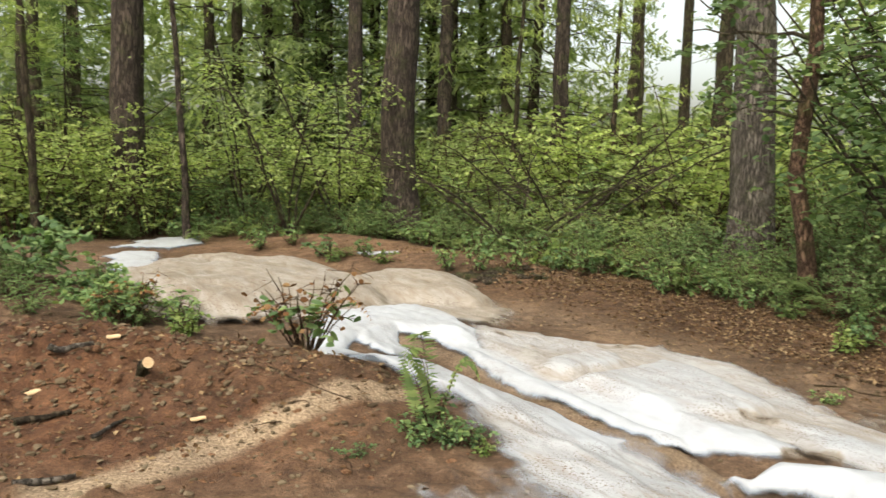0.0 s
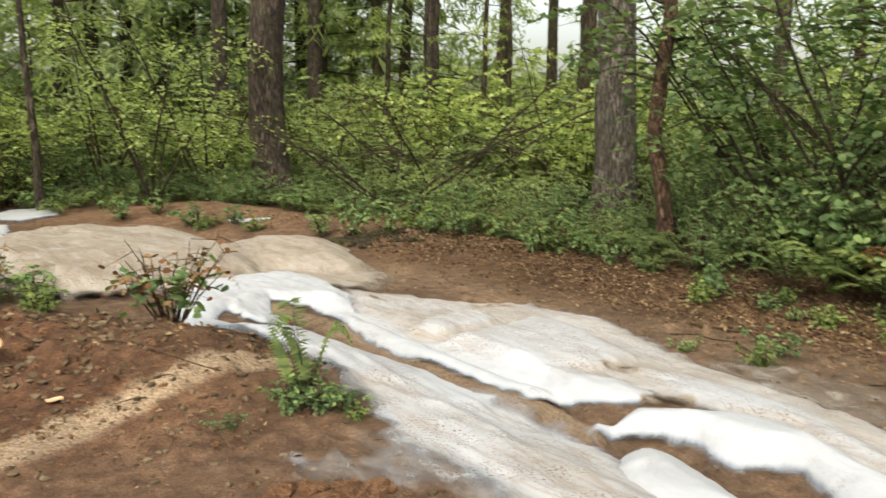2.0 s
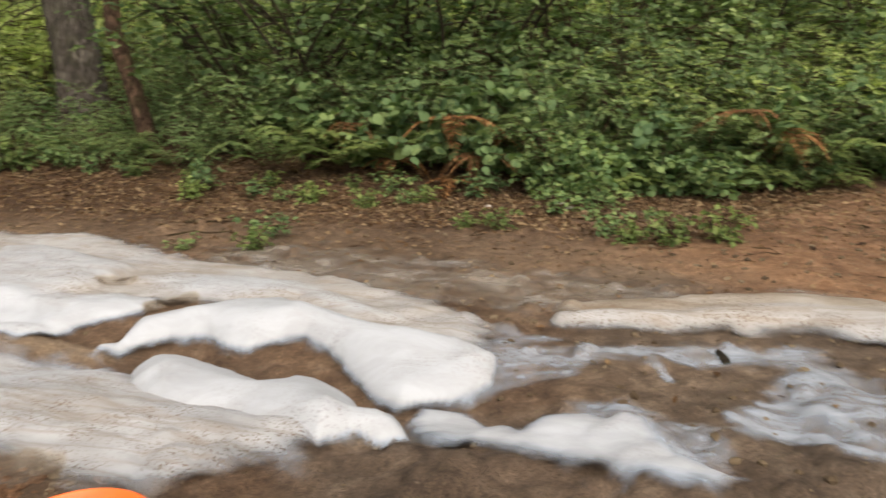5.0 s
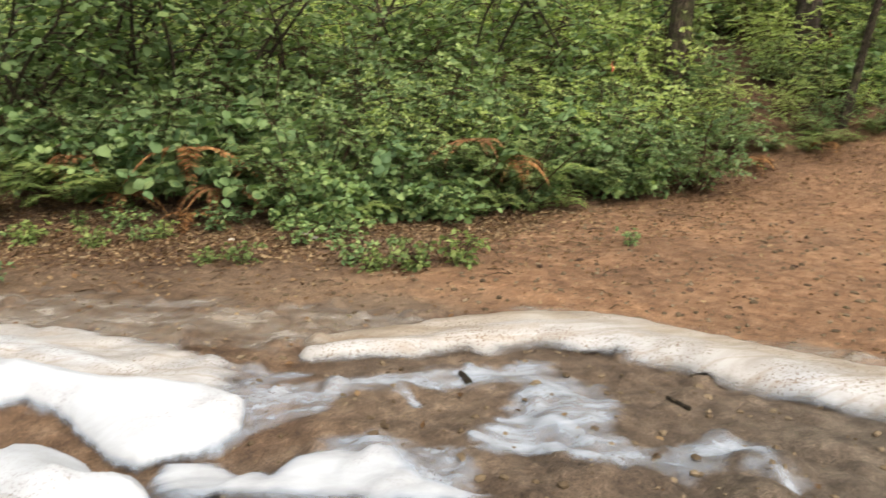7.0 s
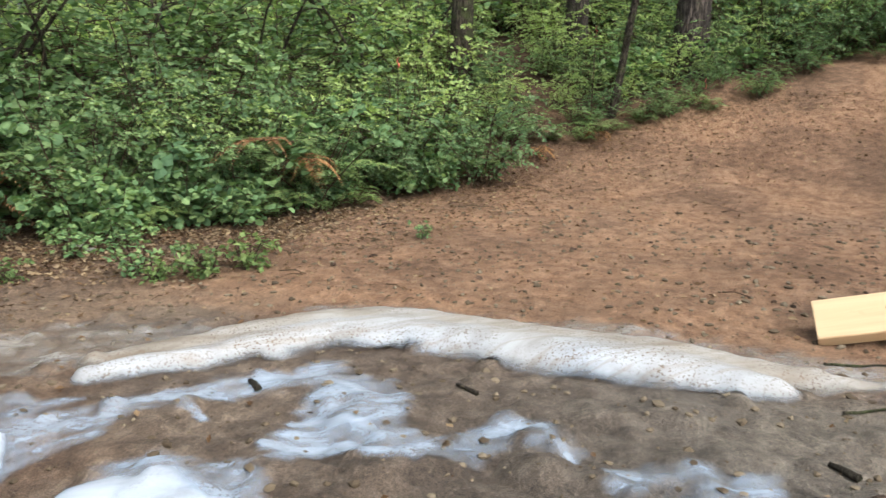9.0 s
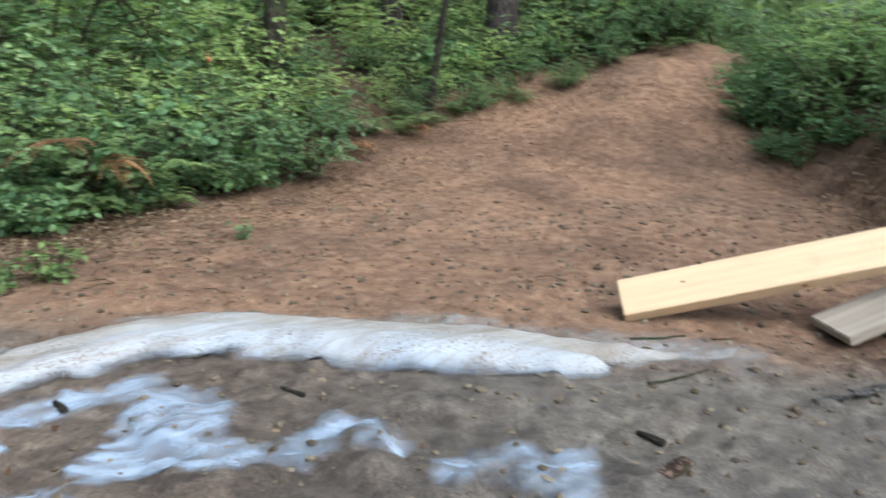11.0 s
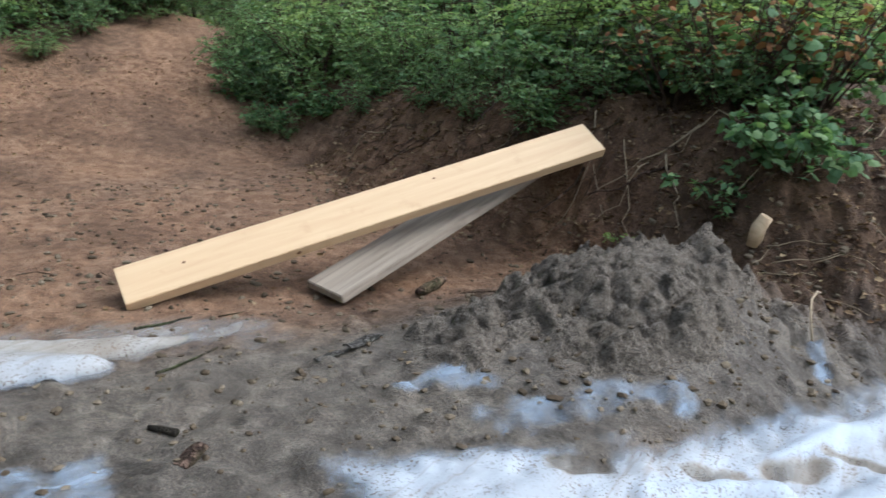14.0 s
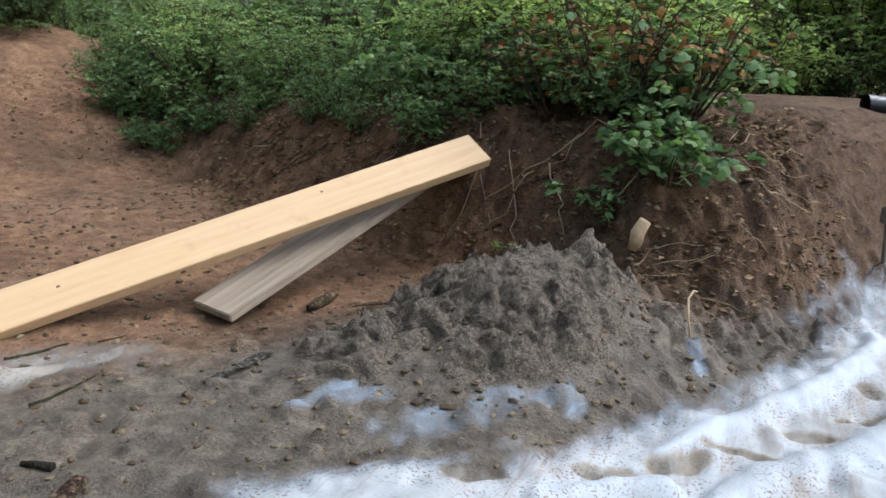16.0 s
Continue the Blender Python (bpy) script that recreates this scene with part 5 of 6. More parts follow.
for x, y, s in ((5.35, 5.2, 0.5), (5.6, 5.0, 0.65), (5.9, 4.85, 0.75), (5.2, 5.45, 0.4), (6.25, 4.4, 0.75), (6.5, 4.15, 0.7), (3.0, 8.75, 0.5), (3.5, 8.2, 0.55), (2.6, 9.3, 0.5)):
    plant("bramble" if x > 4 else "bush", x, y, s)
# the bank above the planks
for at, nrm in along(EDGE_SOUTH[::-1], 0.45):
    for d, kind, s in ((0.0, "bush", 0.42), (0.15, "bramble", 0.4), (0.35, "bush", 0.6), (0.65, "bramble", 0.62), (0.9, "bush", 0.9), (1.2, "sunny", 0.8), (1.8, "bramble", 0.95), (2.8, "bush", 1.6)):
        px, py = at - nrm * (d + rng.uniform(-0.2, 0.2)) + rng.normal(0, 0.12, 2)
        if rng.uniform() < 0.7:
            plant(kind, px, py, s * rng.uniform(0.8, 1.2))
# thicket far along the bank
for at, nrm in along([(3.0, -14.0), (6.0, -12.5), (9.5, -10.5), (12, -7.5)], 0.8):
    for d, kind, s in ((0.0, "sunny", 0.9), (1.0, "bush", 1.4), (2.0, "sunny", 1.9), (3.2, "sunny", 2.4)):
        px, py = at - nrm * (d + rng.uniform(-0.3, 0.3)) + rng.normal(0, 0.2, 2)
        plant(kind, px, py, s * rng.uniform(0.8, 1.2))
# tufts where the track goes over its crest
for x, y in ((13.6, -0.5), (13.9, -1.5), (14.3, -2.2), (14.5, -2.9), (14.4, -3.6), (13.5, -3.9), (15.0, -1.0), (15.3, -2.5), (15.2, -3.4)):
    plant("bush", x, y, rng.uniform(0.6, 1.1))
# light green thicket deep in the wood
for k in range(80):
    deg, dist = rng.uniform(-33, 27), rng.uniform(16, 25)
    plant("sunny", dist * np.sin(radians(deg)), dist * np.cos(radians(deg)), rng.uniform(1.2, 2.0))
# low growth on the rise beside the track
for k in range(46):
    px, py = rng.uniform(9.4, 15.0), rng.uniform(0.6, 6.0)
    if behind_north(px, py) > 0.1:
        plant(("fern", "sunny", "bush", "weed")[k % 4], px, py, rng.uniform(0.55, 0.9) * (1.6 if k % 4 == 3 else 1))
for k in range(34):
    px, py = rng.uniform(9.8, 17.0), rng.uniform(2.5, 9.0)
    if behind_north(px, py) > 0.9:
        plant("sunny", px, py, rng.uniform(1.0, 1.5))
# left-hand brambles on their bank
for x, y, k, s in ((-4.6, 7.6, "bramble", 0.8), (-5.3, 7.2, "bramble", 0.9), (-4.3, 6.9, "bush", 0.5), (-5.0, 6.6, "bramble", 0.7), (-2.8, 6.9, "weed", 1.3), (-5.9, 7.9, "bush", 0.8), (-3.4, 6.9, "bramble", 0.55), (-3.9, 6.5, "bush", 0.4), (-3.0, 6.6, "bush", 0.35), (-4.6, 6.3, "bramble", 0.5), (-5.4, 6.2, "bush", 0.5), (-2.5, 6.5, "weed", 1.2), (-3.2, 6.4, "weed", 1.2), (-3.7, 7.2, "bramble", 0.5)):
    plant(k, x, y, s)
# sprouts in the open dirt
for x, y, k, s in ((-0.2, 4.2, "weed", 0.6), (-0.05, 4.15, "weed", 0.5), (-0.69, 3.96, "weed", 0.4), (4.85, 3.8, "weed", 1.1), (4.75, 3.6, "weed", 0.9), (5.0, 3.3, "weed", 1.3), (5.15, 3.1, "weed", 1.3), (4.3, 4.4, "weed", 0.9), (4.2, 4.75, "weed", 0.8), (2.76, 5.3, "weed", 0.9), (2.95, 5.6, "weed", 0.9), (2.4, 5.75, "weed", 0.6), (-2.3, 12.2, "fern", 0.4), (-2.5, 12.0, "weed", 1.3), (-2.0, 12.1, "weed", 1.2), (-3.8, 12.8, "weed", 1.5), (-3.3, 12.9, "weed", 1.3), (-0.7, 11.3, "weed", 1.3), (0.25, 10.95, "weed", 1.4), (-0.3, 11.1, "weed", 1.2), (0.9, 11.2, "weed", 1.5), (-5.2, 14.0, "fern", 0.7), (-1.6, 11.6, "weed", 1.2), (-4.6, 14.4, "fern", 0.8), (-0.3, 11.8, "weed", 1.6), (0.5, 11.4, "weed", 1.5), (-2.6, 12.2, "weed", 1.5), (6.5, 2.25, "weed", 0.6), (4.2, -3.55, "weed", 0.9), (3.7, -4.3, "bramble", 0.7), (3.9, -4.0, "weed", 1.3)):
    plant(k, x, y, s)

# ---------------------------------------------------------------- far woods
FAR = [conifer_meshes(160 + k, 15 + 2 * k, 0.35, 64, 16, 0.85, 0.8, 3.2, LEAF_HAZED, BARK_DARK, 7) for k in range(3)]
KINDS["far"] = (FAR, ("trunk", "branchwork", "crown"), "dark dense conifer far behind the clearing", "tree", "far conifers")
NAMES["far"] = "far_conifer"
GAP = (2.5, 19.0)
for k in range(72):
    # trees from k = 58 stand unseen, added to close in the light
    deg = rng.uniform(-42, 165) if k < 58 else rng.uniform(270, 318)
    dist = rng.uniform(22, 38)
    scale = rng.uniform(0.7, 1.2)
    if GAP[0] < deg < GAP[1]:
        scale, dist = rng.uniform(0.25, 0.4), dist + 8
    if k < 12:
        deg, dist, scale = -16 + 1.8 * k, rng.uniform(22, 27), 1.1
    plant("far", dist * np.sin(radians(deg)), dist * np.cos(radians(deg)), scale)


def distant_wood(count, seed):
    """Feathery mass of conifers that closes the view behind the single trees."""
    r = np.random.default_rng(seed)
    cols = 190
    deg = np.where(np.arange(cols) < 170, r.uniform(-45, 130, cols), r.uniform(130, 165, cols))
    dist, tall = r.uniform(25, 42, cols), r.uniform(9, 19, cols)
    tall = np.where((deg > 2.5) & (deg < 19), 4.0, tall)
    k = r.integers(0, cols, count)
    s = r.uniform(0, 1, count) ** 1.25
    a = r.uniform(0, 2 * np.pi, count)
    out = 3.0 * (1.08 - s) * np.sqrt(r.uniform(0.05, 1, count))
    x = dist[k] * np.sin(np.radians(deg[k])) + out * np.cos(a)
    y = dist[k] * np.cos(np.radians(deg[k])) + out * np.sin(a)
    z = lay(x, y) + s * tall[k] - 0.25 * out
    fwd = np.stack([np.cos(a), np.sin(a), r.uniform(-0.8, 0.1, count)], 1) + r.normal(0, 0.4, (count, 3))
    up = np.stack([r.normal(0, 0.6, count), r.normal(0, 0.6, count), np.ones(count)], 1)
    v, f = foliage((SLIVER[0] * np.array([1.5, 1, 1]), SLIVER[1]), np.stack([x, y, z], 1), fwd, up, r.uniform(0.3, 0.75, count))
    tagged(new("distant_wood", mesh_of("distant_wood", v, f, LEAF_HAZED, False)), "distant green conifer wood closing the clearing", "wood", kind="stuff")


distant_wood(110000, 77)

# ---------------------------------------------------------------- planks
PINE = wood_material("fresh_pine", (0.50, 0.32, 0.165), (0.575, 0.395, 0.215))
GREYWOOD = wood_material("weathered_wood", (0.15, 0.11, 0.075), (0.33, 0.26, 0.19), 0.85)
KNOT = plain_material("knot", (0.16, 0.075, 0.03), 0.7)
ORANGE = plain_material("orange_plastic", (0.86, 0.13, 0.02), 0.4, 0.0, 60, 0.08)
BLACK = plain_material("black_plastic", (0.018, 0.019, 0.021), 0.35, 0.0, 20, 0.3)
STEEL = plain_material("dull_steel", (0.16, 0.14, 0.11), 0.55, 0.6, 50, 0.4)
CUTWOOD = wood_material("cut_wood", (0.38, 0.24, 0.12), (0.66, 0.48, 0.29), 0.8)
TAGRED = plain_material("red_tape", (0.75, 0.10, 0.07), 0.5, 0.0, 20, 0.15)


def plank(name, label, near, far, side, width, thick, mat, bevel=0.004, knots=()):
    """A sawn board whose upper front edge runs from near to far; side: a point on its other long edge."""
    near, far, side = Vector(near), Vector(far), Vector(side)
    u = (far - near).normalized()
    v = (side - near)
    v = (v - v.dot(u) * u).normalized()
    w = u.cross(v)
    if w.z < 0:
        w = -w
    length = (far - near).length
    m = Matrix((u, v, w)).transposed().to_4x4()
    m.translation = near
    bm = bmesh.new()
    bmesh.ops.create_cube(bm, size=1.0)
    for q in bm.verts:
        q.co = Vector(((q.co.x + 0.5) * length, (q.co.y + 0.5) * width, (q.co.z - 0.5) * thick))
    bmesh.ops.bevel(bm, geom=bm.edges[:], offset=bevel, segments=2, affect="EDGES")
    for q in bm.verts:
        q.co.y += 0.003 * math.sin(q.co.x * 2.1)
    me = bpy.data.meshes.new(name)
    bm.to_mesh(me)
    bm.free()
    me.materials.append(mat)
    ob = tagged(new(name, me), label, "plank")
    ob.matrix_basis = m
    for kx, ky, kz, kr in knots:
        kb = bmesh.new()
        bmesh.ops.create_uvsphere(kb, u_segments=10, v_segments=6, radius=1.0)
        bmesh.ops.scale(kb, vec=(kr * 1.4, kr if kz > -0.01 else 0.003, 0.003 if kz > -0.01 else kr), verts=kb.verts)
        bmesh.ops.translate(kb, vec=(kx, ky, kz), verts=kb.verts)
        km = bpy.data.meshes.new("knot")
        kb.to_mesh(km)
        kb.free()
        km.materials.append(KNOT)
        part("knot", km, ob, "dark wood knot")
    return ob


plank("pine_plank", "fresh yellow pine plank leaning from dirt onto a bank", (4.62, -0.60, -0.02), (4.54, -3.54, 0.79), (4.83, -0.58, 0.10), 0.268, 0.068, PINE, knots=((0.95, 0.0, -0.035, 0.012), (0.35, 0.16, 0.0, 0.008), (1.9, 0.2, 0.0, 0.007)))
plank("weathered_plank", "grey weathered plank under a fresh pine plank", (4.31, -1.67, 0.03), (4.985, -3.75, 0.78), (4.67, -1.58, 0.045), 0.32, 0.05, GREYWOOD, 0.006)


# ---------------------------------------------------------------- bucket
def bucket():
    x, y = 0.525, 1.90
    z = floor_at(x, y)
    ob = thing("bucket", "bright orange plastic bucket standing on mud", "bucket", x, y, z)
    prof = [(0.0, 0.0), (0.150, 0.0), (0.158, 0.01), (0.180, 0.27), (0.187, 0.275), (0.188, 0.30), (0.185, 0.31), (0.188, 0.345), (0.195, 0.35), (0.196, 0.366), (0.190, 0.370), (0.184, 0.366), (0.178, 0.27), (0.153, 0.014), (0.0, 0.012)]
    n = 56
    ang = np.linspace(0, 2 * np.pi, n, endpoint=False)
    v = np.array([(r * np.cos(a), r * np.sin(a), h) for r, h in prof for a in ang])
    f = np.array([(i * n + j, i * n + (j + 1) % n, (i + 1) * n + (j + 1) % n, (i + 1) * n + j) for i in range(len(prof) - 1) for j in range(n)])
    part("body", mesh_of("body", v, f, ORANGE), ob)
    hoop = [(0.197 * np.cos(a), 0.197 * np.sin(a), 0.325 - 0.12 * np.sin(a)) for a in np.linspace(0, np.pi, 16)]
    v, f = tubes([(np.array(hoop), np.full(16, 0.0025))], 6)
    part("handle", mesh_of("handle", v, f, STEEL), ob, "thin steel wire handle")


bucket()


# ---------------------------------------------------------------- sticks, stubs and scraps
def rod(name, label, category, pts, radii, mat, sides=8, ends=None, group=""):
    """A stick with capped ends; ends: the material of the sawn faces."""
    pts = np.asarray(pts, float)
    base = pts[0].copy()
    v, f = tubes([(pts - base, radii)], sides)
    n = len(v)
    caps = [list(range(sides))[::-1], list(range(n - sides, n))]
    me = mesh_of(name, v, f.tolist() + caps, mat)
    if ends:
        me.materials.append(ends)
        for q in me.polygons[-2:]:
            q.material_index, q.use_smooth = 1, False
    ob = tagged(new(name, me), label, category, group)
    ob.location = base
    return ob


def lying(x, y, length, deg, radius, lift=0.5, rise=0.0, bend=0.1, steps=6):
    """Points of a stick resting on the ground."""
    s = np.linspace(-0.5, 0.5, steps)
    c, sn = math.cos(radians(deg)), math.sin(radians(deg))
    px = x + s * length * c - bend * length * (s**2) * sn
    py = y + s * length * sn + bend * length * (s**2) * c
    pz = ground_z(px, py).max() * 0.5 + ground_z(px, py) * 0.5 + radius * lift + (s + 0.5) * rise
    return np.stack([px, py, pz], 1)


rod("cut_branch", "short sawn branch stub with a pale cut face in red dirt", "branch", [(-2.02, 4.50, floor_at(-2.02, 4.5) - 0.03), (-1.99, 4.46, floor_at(-2.0, 4.48) + 0.06), (-1.92, 4.38, floor_at(-2.0, 4.48) + 0.10)], (0.034, 0.033, 0.032), BARK_DARK, 10, CUTWOOD)
rod("cut_branch", "short pale wood stub standing out of the mud bank", "branch", [(3.66, -4.03, floor_at(3.66, -4.03) - 0.05), (3.65, -4.03, floor_at(3.66, -4.03) + 0.06), (3.62, -4.05, floor_at(3.66, -4.03) + 0.14)], (0.046, 0.044, 0.038), CUTWOOD, 12, CUTWOOD)
rod("wood_piece", "weathered lump of wood lying on red dirt", "wood", lying(4.38, -2.26, 0.30, -58, 0.03, 0.6), (0.02, 0.03, 0.034, 0.032, 0.028, 0.02), BARK_RED, 8)
for x, y, ln, deg, r_, mat, text in ((-2.5, 4.62, 0.26, 8, 0.022, BARK_GREY, "pale grey broken branch on red dirt"), (-2.35, 4.05, 0.28, 40, 0.02, BARK_DARK, "dark broken branch on red dirt"), (-1.95, 3.98, 0.22, 70, 0.013, BARK_GREY, "short dry stick on red dirt"), (-1.98, 3.42, 0.26, 35, 0.02, BARK_GREY, "short thick stick on red dirt"), (-0.75, 4.95, 0.7, -38, 0.006, TWIG, "long thin dry stalk lying on leaf litter"), (-1.1, 4.55, 0.75, -30, 0.005, TWIG, "thin dry stalk lying on leaf litter"), (3.05, 6.3, 0.9, -35, 0.01, TWIG, "thin stick at the edge of the dirt track"), (2.6, 6.0, 0.5, -28, 0.008, TWIG, "thin stick at the edge of the foam"), (3.85, -0.78, 0.35, -60, 0.007, BARK_DARK, "dark twig on grey mud"), (4.35, -0.75, 0.3, -75, 0.008, BARK_DARK, "dark twig on dirt"), (4.38, -1.1, 0.16, -80, 0.004, TWIG, "small pale twig beside a plank"), (3.9, -2.35, 0.3, 60, 0.006, TWIG, "dry stalk leaning on red dirt"), (3.3, 1.9, 0.12, 50, 0.02, BARK_DARK, "dark lump of bark on mud"), (3.55, 0.95, 0.14, 60, 0.012, BARK_DARK, "dark twig on mud"), (3.27, -0.57, 0.12, 50, 0.018, BARK_DARK, "dark twig on grey mud")):
    rod("stick", text, "stick", lying(x, y, ln, deg, r_, 0.7, 0, 0.15), np.linspace(r_, r_ * 0.6, 6), mat, 7, None, "loose sticks")
DRYSTALK = plain_material("dry_stalk", (0.30, 0.22, 0.13), 0.85)
# looping root and dry stalks on the mud bank
rod("root", "thin pale root curling out of the mud bank", "root", [(3.22, -4.12, floor_at(3.22, -4.12) + 0.06), (3.12, -3.95, floor_at(3.12, -3.95) + 0.12), (3.0, -3.75, floor_at(3.0, -3.75) + 0.10), (2.9, -3.63, floor_at(2.9, -3.63) + 0.05), (2.82, -3.57, floor_at(2.82, -3.57) + 0.0)], (0.006, 0.007, 0.007, 0.006, 0.005), DRYSTALK, 6)
for x, y, ln, a in ((4.9, -3.45, 0.5, 100), (5.2, -3.5, 0.6, 75), (5.6, -3.4, 0.45, 95), (4.55, -3.75, 0.5, 60), (6.0, -3.5, 0.5, 110), (5.4, -3.7, 0.7, 20), (3.75, -4.2, 0.4, 70), (3.5, -4.5, 0.5, 110)):
    rod("root", "dark root hanging out of the cut bank", "root", lying(x, y, ln, a, 0.008, 1.6, 0, rng.uniform(-0.4, 0.4), 8), np.linspace(0.010, 0.004, 8), BARK_RED, 6, None, "roots in the bank")
for k in range(30):
    x = rng.uniform(3.9, 7.8)
    top = -2.75 - 0.42 * max(6.0 - x, 0) - rng.uniform(0.5, 0.95)
    s_ = np.linspace(0, 1, 7)
    px = x + rng.uniform(-0.6, 0.6) * s_ + np.cumsum(rng.normal(0, 0.045, 7))
    py = top + rng.uniform(0.15, 0.6) * s_
    pts = np.stack([px, py, ground_z(px, py) + 0.012 + 0.05 * np.sin(s_ * 3.0) * rng.uniform(0, 1)], 1)
    rod("root", "thin bare root hanging down the cut bank", "root", pts, np.linspace(0.008, 0.002, 7) * rng.uniform(0.5, 1.1), (BARK_RED, DRYSTALK, TWIG)[k % 3], 5, None, "roots in the bank")
for k in range(26):
    x, y = rng.uniform(3.15, 3.9), rng.uniform(-5.2, -3.85)
    a = rng.uniform(200, 290)
    rod("dry_stalk", "dry straw-coloured stalk fallen down the mud bank", "stalk", lying(x, y, rng.uniform(0.15, 0.4), a, 0.003, 1.0, rng.uniform(-0.02, 0.04), rng.uniform(-0.2, 0.2)), np.linspace(0.0035, 0.0015, 6), DRYSTALK, 5, None, "dry stalks on the bank")


def bark_flake(x, y, length, width, deg, label, mat=BARK_GREY):
    """A curled strip of bark."""
    bm = bmesh.new()
    bmesh.ops.create_grid(bm, x_segments=8, y_segments=3, size=0.5)
    for q in bm.verts:
        q.co = Vector((q.co.x * length, q.co.y * width * (1 - 0.5 * abs(q.co.x)), 0.012 - 0.10 * width * (2 * q.co.y) ** 2 + 0.04 * length * math.sin(5 * q.co.x)))
    bmesh.ops.solidify(bm, geom=bm.faces[:], thickness=0.008)
    me = bpy.data.meshes.new("bark_flake")
    bm.to_mesh(me)
    bm.free()
    me.materials.append(mat)
    ob = tagged(new("bark_flake", me), label, "bark", "bark scraps")
    ob.matrix_basis = pose(x, y, floor_at(x, y) + 0.012, rng.uniform(-8, 8), rng.uniform(-8, 8), deg)


bark_flake(3.71, -1.56, 0.26, 0.07, -62, "grey curled strip of bark at the mud's edge")
bark_flake(3.62, -1.35, 0.14, 0.05, -75, "grey scrap of bark at the mud's edge")
bark_flake(-2.3, 4.75, 0.08, 0.05, 20, "pale chip of wood on red dirt", CUTWOOD)
bark_flake(-2.55, 4.3, 0.08, 0.05, 60, "pale chip of wood on red dirt", CUTWOOD)
bark_flake(-1.55, 4.15, 0.08, 0.05, 30, "pale chip of wood on red dirt", CUTWOOD)
bark_flake(2.99, -0.62, 0.13, 0.07, -50, "curled dry leaf-brown bark scrap on grey mud", BARK_RED)


def pipe():
    ob = thing("black_pipe", "black plastic pipe lying on the bank", "pipe", 4.40, -7.85, floor_at(4.40, -7.85) + 0.10)
    pts = np.array([(0, 0, 0), (-0.25, -0.42, -0.005), (-0.5, -0.85, -0.01), (-1.0, -1.7, 0.0)])
    v, f = tubes([(pts, np.full(4, 0.085))], 20)
    part("pipe_wall", mesh_of("pipe_wall", v, f, BLACK), ob)
    v, f = tubes([(np.array([(0.008, 0.014, 0), (-0.03, -0.05, 0)]), np.array([0.091, 0.091]))], 20)
    part("collar", mesh_of("collar", v, f, BLACK), ob)


pipe()


def mixer():
    """Fork-footed steel stirring tool standing in the foam."""
    x, y = 2.99, -5.80
    z = floor_at(x, y)
    ob = thing("stirring_tool", "rusty steel stirring tool with forked foot in foam", "tool", x, y, z)
    v, f = tubes([(np.array([(0, 0, 0.14), (0.02, -0.01, 0.30), (0.04, -0.015, 0.44)]), np.array([0.017, 0.016, 0.016]))], 10)
    part("shaft", mesh_of("shaft", v, f, STEEL), ob)
    for a in (20, 140, 260):
        c, s_ = math.cos(radians(a)), math.sin(radians(a))
        v, f = tubes([(np.array([(0, 0, 0.15), (0.05 * c, 0.05 * s_, 0.11), (0.075 * c, 0.075 * s_, 0.03), (0.065 * c, 0.065 * s_, -0.03)]), np.full(4, 0.007))], 7)
        part("prong", mesh_of("prong", v, f, STEEL), ob)
    bm = bmesh.new()
    bmesh.ops.create_cube(bm, size=1.0)
    bmesh.ops.scale(bm, vec=(0.06, 0.09, 0.12), verts=bm.verts)
    bmesh.ops.bevel(bm, geom=bm.edges[:], offset=0.008, segments=2, affect="EDGES")
    bmesh.ops.translate(bm, vec=(0.045, -0.015, 0.47), verts=bm.verts)
    me = bpy.data.meshes.new("head")
    bm.to_mesh(me)
    bm.free()
    me.materials.append(STEEL)
    part("head", me, ob)


mixer()


def tape(x, y, z, size):
    """A knotted strip of marking tape on a twig."""
    bm = bmesh.new()
    bmesh.ops.create_grid(bm, x_segments=3, y_segments=6, size=0.5)
    for q in bm.verts:
        q.co = Vector((q.co.x * size * 0.5, 0.012 * math.sin(q.co.y * 7) + 0.01 * q.co.x, q.co.y * size))
    bmesh.ops.solidify(bm, geom=bm.faces[:], thickness=0.002)
    me = bpy.data.meshes.new("marking_tape")
    bm.to_mesh(me)
    bm.free()
    me.materials.append(TAGRED)
    ob = thing("marking_tape", "red marking tape tied to a twig among bushes", "tape", x, y, z)
    part("strip", me, ob)
    ground_ = floor_at(x, y)
    v, f = tubes([(np.array([(0.03, 0.02, ground_ - z), (0.01, 0.01, (ground_ - z) * 0.4), (0, 0, size * 0.6)]), np.array([0.008, 0.006, 0.004]))], 6)
    part("twig", mesh_of("twig", v, f, TWIG), ob)


tape(8.6, 3.3, 1.14, 0.11)
tape(10.9, 1.55, 1.5, 0.09)
tape(11.6, 0.2, 0.85, 0.14)


